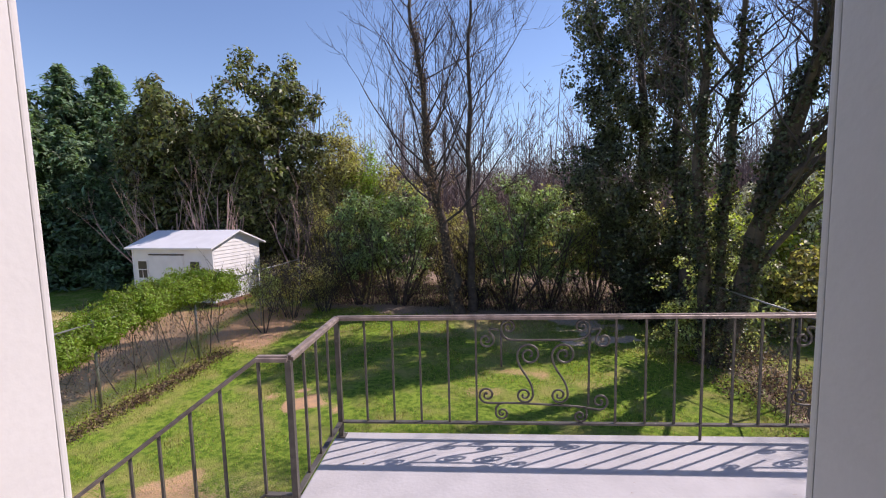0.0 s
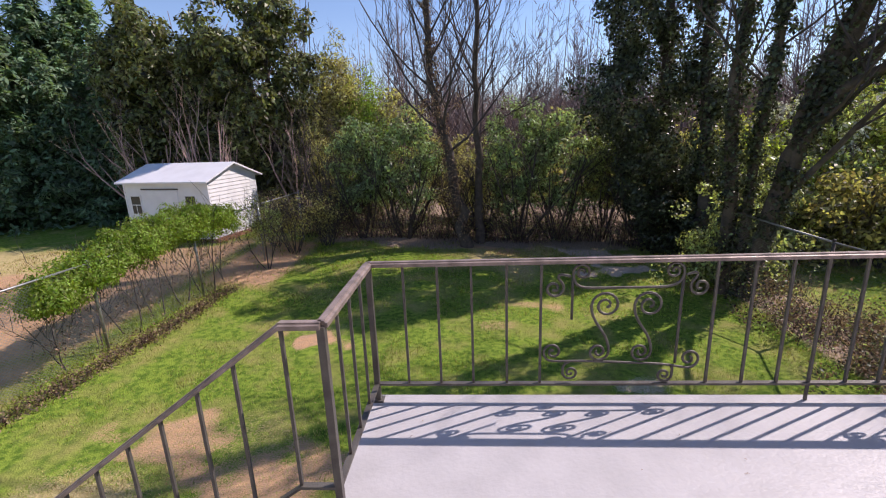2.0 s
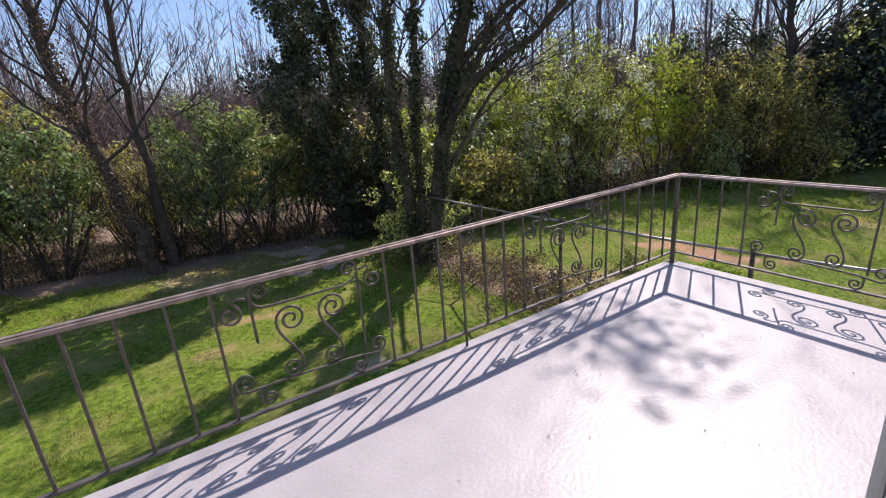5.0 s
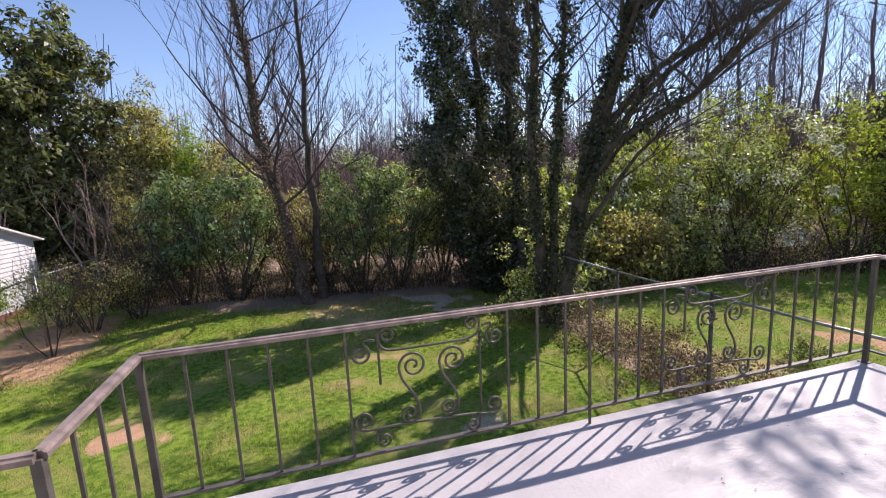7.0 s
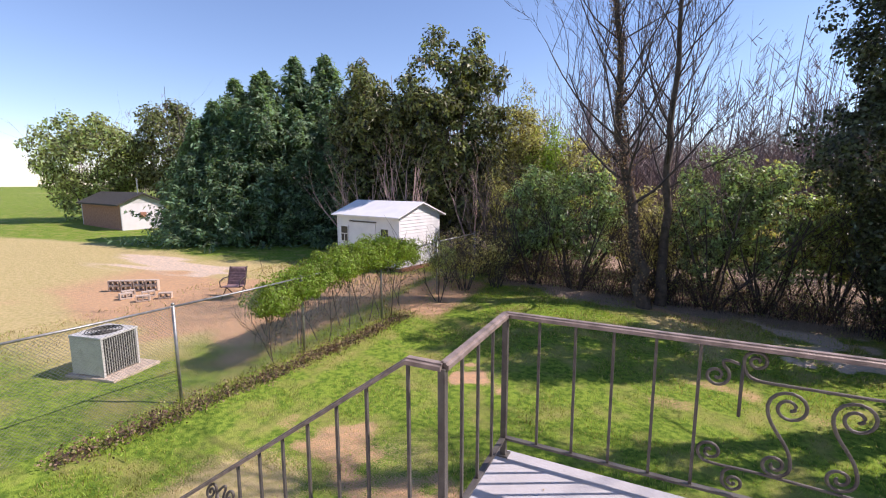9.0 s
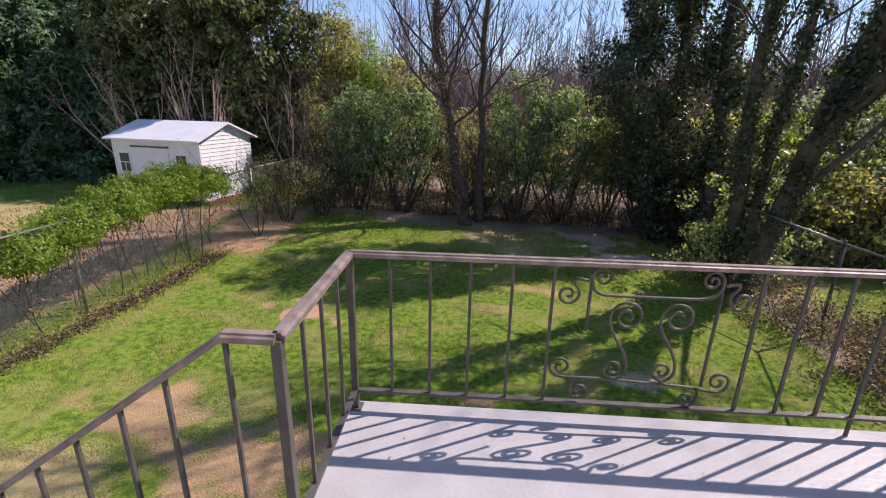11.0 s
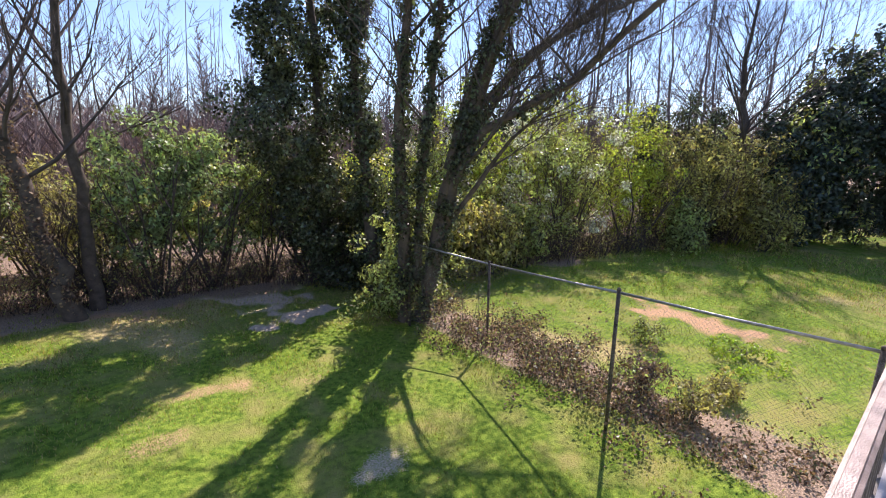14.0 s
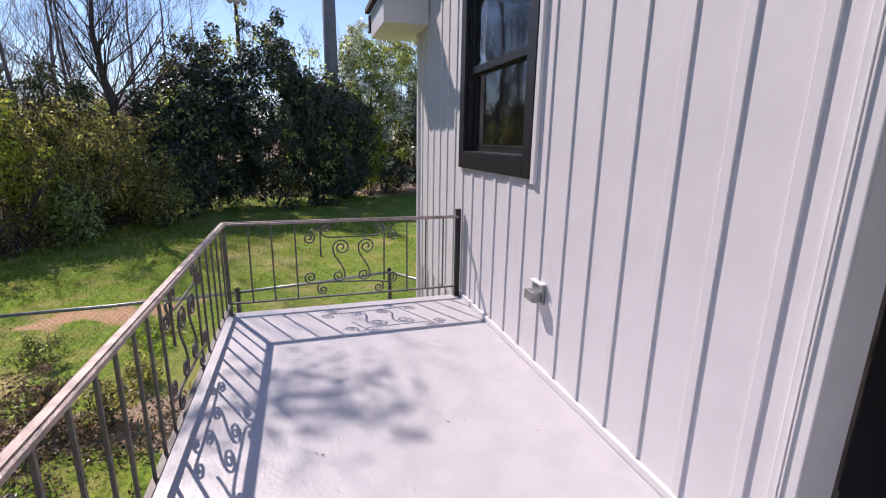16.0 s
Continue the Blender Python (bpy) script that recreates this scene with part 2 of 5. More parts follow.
def grow(bm, rng, start, way, length, radius, depth, spread=0.55, up=0.25, kids=(3, 5), sides=4, wob=0.12, tips=None, shrink=0.62):
    """A limb that bends and carries smaller limbs."""
    n = 4 if depth > 1 else 3
    p, d = Vector(start), Vector(way).normalized()
    pts = [p.copy()]
    for i in range(n):
        d = (d + Vector(rng.normal(0, wob, 3)) + Vector((0, 0, up * 0.3))).normalized()
        p = p + d * (length / n)
        pts.append(p.copy())
    radii = [radius * (1 - 0.65 * i / n) for i in range(n + 1)]
    tube_bm(bm, pts, radii, sides if depth > 1 else 3, cap=False)
    if tips is not None and depth <= 1:
        tips.append(pts[-1])
    if depth <= 0:
        return
    for k in range(rng.integers(kids[0], kids[1] + 1)):
        f = rng.uniform(0.3, 1.0) * n
        i = min(int(f), n - 1)
        q = pts[i].lerp(pts[i + 1], f - i)
        side = Vector(rng.normal(size=3))
        side = (side - side.dot(d) * d).normalized()
        grow(bm, rng, q, d * (1 - spread) + side * spread + Vector((0, 0, up * 0.5)), length * shrink * rng.uniform(0.7, 1.15),
             max(radii[i] * 0.55, 0.0065), depth - 1, spread, up, kids, sides, wob, tips, shrink)


# ---- ground ----
def axis(lo, a, b, hi, fine, grow_by=1.25):
    mid = list(np.arange(a, b, fine))
    out, s, p = [], fine, b
    while p < hi:
        out.append(p)
        s *= grow_by
        p += s
    left, s, p = [], fine, a - fine
    while p > lo:
        left.append(p)
        s *= grow_by
        p -= s
    return np.array([lo] + left[::-1] + mid + out + [hi])


def value_noise(x, y, scale, seed):
    """Smooth noise from 0 to 1 on arrays."""
    r = np.random.default_rng(seed).random((64, 64))
    u, v = x / scale, y / scale
    i, j = np.floor(u).astype(int), np.floor(v).astype(int)
    f, g = u - i, v - j
    f, g = f * f * (3 - 2 * f), g * g * (3 - 2 * g)
    at = lambda a, b: r[a % 64, b % 64]
    return (at(i, j) * (1 - f) + at(i + 1, j) * f) * (1 - g) + (at(i, j + 1) * (1 - f) + at(i + 1, j + 1) * f) * g


# bare earth, worn spots and beds: x, y, half width, half depth, strength
BARE = [(-3.75, 8.4, 0.9, 0.55, 1.0), (-4.6, 5.4, 1.5, 0.7, 0.6), (-2.9, 4.6, 1.6, 0.8, 0.62), (0.0, 6.0, 0.8, 0.25, 0.6),
        (1.0, 10.3, 0.9, 0.3, 0.5), (2.6, 9.6, 0.6, 0.4, 0.4), (0.2, 9.3, 0.7, 0.35, 0.45), (12.2, 6.2, 0.75, 2.3, 0.75), (-0.4, 15.9, 2.2, 0.8, 0.8)]
PALE = [(3.85, 13.15, 1.0, 0.65, 1.1), (3.8, 15.1, 1.5, 1.2, 0.75), (2.6, 6.62, 0.55, 0.42, 0.52), (7.8, 7.5, 0.4, 0.5, 0.5)]


def spots(x, y, rows, seed):
    out = np.zeros_like(x)
    n1 = value_noise(x, y, 0.35, seed) - 0.5 + 0.6 * (value_noise(x, y, 0.9, seed + 1) - 0.5)
    for cx, cy, rx, ry, s in rows:
        d = np.sqrt(((x - cx) / rx) ** 2 + ((y - cy) / ry) ** 2) + 1.2 * n1
        out = np.maximum(out, s * np.clip((1.2 - d) / 0.7, 0, 1))
    return out


def soil(x, y):
    """Amounts of bare earth, pale sand, dry grass and leaf litter at places on arrays."""
    n1, n2 = value_noise(x, y, 1.1, 5), value_noise(x, y, 3.5, 6)
    bare = spots(x, y, BARE, 11)
    pale = spots(x, y, PALE, 21)
    # the neighbour's orange earth beyond the fence, a sandy ring further off
    left = np.clip((-x - 7.9) / 0.8, 0, 1) * np.clip((y - 6.0 + 2.2 * (n1 - 0.5)) / 1.6, 0, 1) * np.clip((np.where(x > -11.5, 16.8, 13.2) + 2 * (n1 - 0.5) - y) / 1.5, 0, 1) * np.clip((x + 24) / 5, 0, 1)
    bare = np.maximum(bare, (0.5 + 0.45 * n2) * left)
    gap = np.clip((1.4 - np.abs(x + 7.0)) / 0.6, 0, 1) * np.clip((y - 10.5) / 1.5, 0, 1) * np.clip((16.5 - y) / 1.0, 0, 1)
    bare = np.maximum(bare, 0.8 * gap)
    pale = np.maximum(pale, spots(x, y, [(-20.5, 12.6, 4.6, 1.3, 0.9)], 31))
    dry = np.clip((x - 6.5) / 0.8, 0, 1) * np.clip((9.5 - x) / 1.5, 0, 1) * np.clip(0.2 + 0.9 * (n1 - 0.3), 0, 0.5) + np.clip((n2 - 0.45) * 2.2, 0, 1) * 0.35 + np.clip((n1 - 0.55) * 3, 0, 1) * 0.3
    dry = np.maximum(dry, np.clip((-x - 9) / 3, 0, 1) * np.clip((16.5 + 3 * (n1 - 0.5) - y) / 3, 0, 1) * np.clip((y - 3) / 3, 0, 1) * 0.9)
    dry = np.maximum(dry, np.clip((1.4 - np.abs(x + 5.2)) / 1.0, 0, 1) * np.clip((5.2 - y) / 1.2, 0, 1) * 0.9)
    wood = np.clip((y - 15.2 - 1.2 * (n1 - 0.5) - 0.05 * np.abs(x)) / 0.9, 0, 1) * np.clip((x + 7) / 1.5, 0, 1) * np.clip((15 - x) / 4, 0, 1)
    bed = np.clip((0.9 + 0.5 * (n1 - 0.5) - np.abs(x - 6.9)) / 0.4, 0, 1) * np.clip((y - 1.5) / 1, 0, 1) * np.clip((12 - y) / 1.5, 0, 1)
    right = np.clip((y - 11.4 + 0.17 * (x - 16) - 2.2 * (n1 - 0.5)) / 1.5, 0, 1) * np.clip((x - 9.5) / 2, 0, 1)
    far = np.clip((x - 34 + 3 * (n1 - 0.5)) / 3, 0, 1)
    litter = np.maximum.reduce([wood, 0.85 * bed, 0.9 * right, far])
    litter = np.maximum(litter, np.clip((y - 22) / 3, 0, 1) * np.clip((x + 28) / 4, 0, 1))
    return bare, pale, dry, litter


def ground():
    xs = axis(-600, -13, 12, 600, 0.13)
    ys = axis(-400, 1.5, 18, 900, 0.13)
    X, Y = np.meshgrid(xs, ys)
    near = np.clip(1 - np.hypot(X, Y - 8) / 40, 0, 1)
    Z = ground_z(X, Y) + near * 0.05 * (value_noise(X, Y, 0.9, 2) - 0.5) + near * 0.02 * (value_noise(X, Y, 0.3, 3) - 0.5)
    ny, nx = X.shape
    co = np.stack([X, Y, Z], axis=-1).reshape(-1, 3).astype(np.float32)
    idx = np.arange(nx * ny).reshape(ny, nx)
    quads = np.stack([idx[:-1, :-1], idx[:-1, 1:], idx[1:, 1:], idx[1:, :-1]], axis=-1).reshape(-1, 4)
    me = bpy.data.meshes.new("ground")
    me.vertices.add(len(co))
    me.vertices.foreach_set("co", co.ravel())
    me.loops.add(quads.size)
    me.loops.foreach_set("vertex_index", quads.ravel().astype(np.int32))
    me.polygons.add(len(quads))
    me.polygons.foreach_set("loop_start", np.arange(0, quads.size, 4, dtype=np.int32))
    me.polygons.foreach_set("use_smooth", [True] * len(quads))
    me.update(calc_edges=True)
    for key, values in zip(("bare", "pale", "dry", "litter"), soil(X.ravel(), Y.ravel())):
        me.attributes.new(key, 'FLOAT', 'POINT').data.foreach_set("value", values.astype(np.float32))
    m = bpy.data.materials.new("yard_soil_and_turf")
    m.use_nodes = True
    n, l = m.node_tree.nodes, m.node_tree.links
    b = n["Principled BSDF"]
    b.inputs["Roughness"].default_value = 0.95
    b.inputs["Specular IOR Level"].default_value = 0.1
    tc = n.new("ShaderNodeTexCoord")

    def noise_node(scale, detail=6):
        t = n.new("ShaderNodeTexNoise")
        t.inputs["Scale"].default_value, t.inputs["Detail"].default_value = scale, detail
        l.new(tc.outputs["Object"], t.inputs["Vector"])
        return t.outputs["Fac"]

    def two(c1, c2, fac, lo=0.38, hi=0.62):
        r = n.new("ShaderNodeMapRange")
        r.inputs["From Min"].default_value, r.inputs["From Max"].default_value = lo, hi
        l.new(fac, r.inputs["Value"])
        x = n.new("ShaderNodeMix")
        x.data_type = 'RGBA'
        for key, c in (("A", c1), ("B", c2)):
            if isinstance(c, tuple):
                x.inputs[key].default_value = (*c, 1)
            else:
                l.new(c, x.inputs[key])
        l.new(r.outputs["Result"], x.inputs["Factor"])
        return x.outputs["Result"]

    def by(key, under, over, speck):
        a = n.new("ShaderNodeAttribute")
        a.attribute_name = key
        add = n.new("ShaderNodeMath")
        add.operation = 'MULTIPLY_ADD'
        l.new(speck, add.inputs[0])
        add.inputs[1].default_value = 0.9
        l.new(a.outputs["Fac"], add.inputs[2])
        return two(under, over, add.outputs["Value"], 0.78, 1.08)

    n40, n9, n2, n150 = noise_node(40), noise_node(9), noise_node(1.3), noise_node(150)
    turf = two((0.085, 0.155, 0.020), (0.215, 0.305, 0.042), n9)
    turf = two((0.30, 0.28, 0.09), turf, n2, 0.30, 0.52)
    dry = two((0.52, 0.41, 0.21), (0.40, 0.34, 0.14), n9)
    earth = two((0.56, 0.34, 0.19), (0.45, 0.29, 0.18), n9)
    sand = two((0.68, 0.52, 0.38), (0.50, 0.41, 0.33), n9)
    leaf = two((0.19, 0.14, 0.10), (0.46, 0.34, 0.25), n40)
    c = by("dry", turf, dry, n40)
    c = by("bare", c, earth, n40)
    c = by("pale", c, sand, n40)
    c = by("litter", c, leaf, n40)
    v = n.new("ShaderNodeHueSaturation")
    r = n.new("ShaderNodeMapRange")
    r.inputs["To Min"].default_value, r.inputs["To Max"].default_value = 0.55, 1.45
    l.new(n150, r.inputs["Value"])
    l.new(r.outputs["Result"], v.inputs["Value"])
    l.new(c, v.inputs["Color"])
    l.new(v.outputs["Color"], b.inputs["Base Color"])
    bp = n.new("ShaderNodeBump")
    bp.inputs["Strength"].default_value, bp.inputs["Distance"].default_value = 0.8, 0.03
    l.new(n40, bp.inputs["Height"])
    l.new(bp.outputs["Normal"], b.inputs["Normal"])
    me.materials.append(m)
    tagged(new("ground", me), "sloping yard of patchy green lawn, dry grass and orange earth", "ground", "", "structure")


ground()

# ---- porch ----
DX0, DX1, DY1 = -0.84, 3.815, 2.12
structure("porch_floor", boxes(((DX0, 0.0, -0.14), (DX1, DY1, 0.0)), bevel=0.012), DECK, "white painted concrete porch floor with scuffed paint")
structure("porch_wall", boxes(((DX0 + 0.08, 0.02, -2.85), (DX1 - 0.08, DY1 - 0.1, -0.14))), BLOCK, "painted masonry base under the porch")


def stairs():
    bm = bmesh.new()
    rise, run = 0.19, 0.26
    for i in range(14):
        z = -rise * (i + 1)
        box_bm(bm, (DX0 - run * (i + 1), 0.12, -2.85), (DX0 - run * i - 0.002, 1.36, z), 0.008)
    structure("porch_stairs", bm, DECK, "white painted concrete steps going down from the porch")


stairs()


def spiral(cx, cy, r, a0, turns, start=0.12, n=26):
    """Points of a spiral that runs out from its eye; a0: where it ends, in degrees; turns: signed."""
    out = []
    for i in range(n + 1):
        f = i / n
        rr = r * (start + (1 - start) * f ** 0.85)
        a = radians(a0) - 2 * math.pi * turns * (1 - f)
        out.append((cx + rr * math.cos(a), cy + rr * math.sin(a)))
    return out


def bez(p0, p1, p2, p3, n=10):
    out = []
    for i in range(1, n):
        t = i / n
        out.append(tuple((1 - t) ** 3 * p0[k] + 3 * t * (1 - t) ** 2 * p1[k] + 3 * t * t * (1 - t) * p2[k] + t ** 3 * p3[k] for k in (0, 1)))
    return out


def scroll_strokes(w):
    """The strokes of a scrolled iron panel, across and up, for a panel w wide and 0.1 to 0.78 m high."""
    k = w / 0.86
    S = []
    # paired scrolls joined by a long bar, above
    a, b = spiral(0.205 * k, 0.725, 0.046, 190, 1.6), spiral(0.655 * k, 0.725, 0.046, -10, -1.6)
    S.append(a + bez(a[-1], (0.165 * k, 0.64), (0.20 * k, 0.64), (0.30 * k, 0.64)) + bez((0.30 * k, 0.64), (0.4 * k, 0.64), (0.5 * k, 0.64), (0.58 * k, 0.64)) + bez((0.58 * k, 0.64), (0.66 * k, 0.64), (0.70 * k, 0.66), b[-1]) + b[::-1])
    a, b = spiral(0.065 * k, 0.64, 0.052, 60, 1.5), spiral(0.785 * k, 0.64, 0.052, 120, -1.5)
    S.append(a + bez(a[-1], (0.07 * k, 0.73), (0.12 * k, 0.71), (0.158 * k, 0.70)))
    S.append(b + bez(b[-1], (0.78 * k, 0.73), (0.74 * k, 0.71), (0.70 * k, 0.70)))
    # two tall S scrolls
    for u in (0.33 * k, 0.545 * k):
        a, b = spiral(u, 0.545, 0.074, 180, 1.7), spiral(u - 0.03 * k, 0.285, 0.054, 0, 1.6)
        S.append(a + bez(a[-1], (u - 0.075 * k, 0.44), (b[-1][0], 0.40), b[-1]) + b[::-1])
    # below
    a, b = spiral(0.065 * k, 0.285, 0.052, 250, 1.5), spiral(0.765 * k, 0.245, 0.055, 250, -1.5)
    S.append(a + bez(a[-1], (0.10 * k, 0.225), (0.14 * k, 0.235), (0.25 * k, 0.232)) + bez((0.25 * k, 0.232), (0.4 * k, 0.225), (0.5 * k, 0.22), (0.60 * k, 0.215)) + bez((0.60 * k, 0.215), (0.66 * k, 0.21), (0.70 * k, 0.20), b[-1]) + b[::-1])
    a, b = spiral(0.16 * k, 0.165, 0.042, 160, -1.5), spiral(0.645 * k, 0.150, 0.042, 20, 1.5)
    S.append(a + bez(a[-1], (0.115 * k, 0.2), (0.13 * k, 0.225), (0.17 * k, 0.233)))
    S.append(b + bez(b[-1], (0.69 * k, 0.19), (0.68 * k, 0.205), (0.66 * k, 0.212)))
    S.append([(0.158 * k, 0.70), (0.158 * k, 0.47)])
    S.append([(0.70 * k, 0.70), (0.695 * k, 0.22)])
    return S


TOP = 0.80


def rail_run(owner, p0, p1, stops, panels, slope=0.0, drop=0.0, end=0.0):
    """Bars of one straight rail: p0, p1 its ends in plan; stops: baluster distances; panels: (from, to) distances."""
    a, b = Vector((*p0, 0)), Vector((*p1, 0))
    d = (b - a).normalized()
    total = (b - a).length
    side = Vector((-d.y, d.x, 0))

    def at(s, z):
        return a + d * s + Vector((0, 0, z + slope * s + drop))

    def bar(name, pts, w, h, mat, round_off=0.0):
        bm = bmesh.new()
        q = [at(*pts[0]), at(*pts[1])]
        prof = [(-w / 2, -h / 2), (w / 2, -h / 2), (w / 2, h * 0.15), (w * 0.3, h * 0.28), (w * 0.26, h / 2), (-w * 0.26, h / 2), (-w * 0.3, h * 0.28), (-w / 2, h * 0.15)] if round_off else \
            [(-w / 2, -h / 2), (w / 2, -h / 2), (w / 2, h / 2), (-w / 2, h / 2)]
        rings = [[bm.verts.new(c + side * u + Vector((0, 0, v))) for u, v in prof] for c in q]
        n = len(prof)
        for k in range(n):
            bm.faces.new((rings[0][k], rings[0][(k + 1) % n], rings[1][(k + 1) % n], rings[1][k]))
        bm.faces.new(rings[0][::-1])
        bm.faces.new(rings[1])
        part(name, bm, mat, owner)

    bar("top_rail", ((0, TOP - 0.012), (total, TOP - 0.012)), 0.048, 0.026, RAIL_TOP, 1)
    bar("bottom_rail", ((0, 0.10), (total, 0.10)), 0.028, 0.012, IRON)
    share = {}
    for s in stops:
        if slope == 0 and "bal" in share:
            ob = new("baluster", share["bal"])
        else:
            bm = bmesh.new()
            box_bm(bm, (-0.0065, -0.0065, 0.10), (0.0065, 0.0065, TOP - 0.02), 0.0015)
            share["bal"] = mesh_of("baluster", bm, IRON)
            ob = new("baluster", share["bal"])
        ob.matrix_basis = Matrix.Translation(at(s, 0)) @ pose(0, 0, 0, 0, 0, math.degrees(math.atan2(d.y, d.x)))
        ob.parent = owner
    for s0, s1 in panels:
        for i, stroke in enumerate(scroll_strokes(s1 - s0)):
            bm = bmesh.new()
            tube_bm(bm, [at(s0 + u, v) for u, v in stroke], 0.0072, 6)
            part("scroll", bm, IRON, owner, smooth=True)


def post(owner, x, y, z0, z1, w=0.03, mat=IRON):
    bm = boxes(((x - w / 2, y - w / 2, z0), (x + w / 2, y + w / 2, z1)), bevel=0.003)
    p = part("post", bm, mat, owner)
    if w > 0.02:
        part("foot_plate", boxes(((x - 0.032, y - 0.032, z0), (x + 0.032, y + 0.032, z0 + 0.006)), bevel=0.002), IRON, p)


AX, RY, CX, BY = -0.80, 2.066, 3.765, 1.32
rail = thing("porch_railing", "bronze-grey wrought iron porch railing with scrolled panels", "railing")
rail_run(rail, (AX, RY), (CX, RY), [0.178, 0.355, 0.53, 0.71, 0.885, 1.745, 1.925, 2.10, 2.44, 2.60, 2.77, 3.635, 3.83, 4.02, 4.21, 4.40],
         [(0.885, 1.745), (2.77, 3.635)])
rail_run(rail, (CX, RY), (CX, 0.03), [0.185, 0.365, 0.555, 1.535, 1.715, 1.885], [(0.60, 1.49)])
rail_run(rail, (AX, BY), (AX, RY), [0.18, 0.36, 0.55], [])
for x, y in ((AX, RY), (CX, RY), (AX, BY), (1.46, RY), (CX, 0.035)):
    post(rail, x, y, 0.0, TOP - 0.02 if y > 0.1 else TOP + 0.06, 0.014 if x == 1.46 else 0.03 if y > 0.1 else 0.045, IRON if y > 0.1 else BLACK)
stair_rail = thing("stair_railing", "bronze-grey wrought iron handrail descending beside concrete steps", "railing")
SL = 0.73
rail_run(stair_rail, (AX, BY), (AX - 0.15, BY), [], [])
rail_run(stair_rail, (AX - 0.15, BY), (AX - 3.6, BY), [0.0, 0.20, 0.36, 0.53, 0.69, 0.85, 1.01, 1.9, 2.06, 2.22, 2.38, 2.54, 2.7, 2.86, 3.02, 3.18], [(1.03, 1.89)], slope=-SL)
post(stair_rail, AX - 3.6, BY, -2.66, -1.74)

# ---- house ----
WY = 0.0
DOOR_L, DOOR_R, DOOR_T = -0.62, 0.59, 2.12
WIN_X0, WIN_X1, WIN_Z0, WIN_Z1 = 2.44, 3.84, 1.245, 2.92
HX0, HX1 = -5.6, 5.48


def house_wall():
    bm = bmesh.new()
    t0, t1 = WY - 0.18, WY - 0.012
    fx0, fx1, fz0, fz1 = WIN_X0 + 0.1, WIN_X1 - 0.1, WIN_Z0 + 0.1, WIN_Z1 - 0.1
    for x0, x1, z0, z1 in ((HX0, DOOR_L - 0.042, -0.1, 4.2), (DOOR_L - 0.042, DOOR_R + 0.042, DOOR_T + 0.042, 4.2), (DOOR_R + 0.042, fx0, -0.1, 4.2), (fx0, fx1, -0.1, fz0), (fx0, fx1, fz1, 4.2), (fx1, HX1, -0.1, 3.0)):
        box_bm(bm, (x0, t0, z0), (x1, t1, z1))
    wall = structure("wall_south", bm, WHITE, "white board-and-batten siding wall of the house")
    base = structure("wall_base", boxes(((HX0, t0, -2.9), (HX1, t1 - 0.01, -0.1))), WHITE, "white lower wall of the house")
    x = 0.773
    xs = []
    while x < HX1 - 0.05:
        xs.append(x)
        x += 0.2515
    x = DOOR_L - 0.2
    while x > HX0:
        xs.append(x)
        x -= 0.2515
    shapes = {}
    for x in xs:
        for z0, z1 in (((-2.7, WIN_Z0 - 0.0), (WIN_Z1, 4.1)) if WIN_X0 - 0.01 < x < WIN_X1 + 0.01 else ((-2.7 if x > DX1 else 0.0, 4.1 if x < 4.6 else 2.75),)):
            z0 = max(z0, 0.0) if x < DX1 else z0
            key = (round(z0, 2), round(z1, 2))
            if key not in shapes:
                b2 = bmesh.new()
                box_bm(b2, (-0.022, -0.012, z0), (0.022, 0.000, z1), 0.002)
                shapes[key] = mesh_of("batten", b2, WHITE)
            ob = new("batten", shapes[key])
            ob.location = (x, WY - 0.002, 0)
            ob.parent = wall
    part("skirting_board", boxes(((DOOR_R + 0.09, WY - 0.012, 0.002), (DX1, WY + 0.012, 0.045)), bevel=0.003), WHITE_TRIM, wall)
    part("corner_board", boxes(((HX1 - 0.04, WY - 0.17, -2.7), (HX1 + 0.02, WY + 0.014, 2.74)), bevel=0.003), WHITE_TRIM, wall)


house_wall()


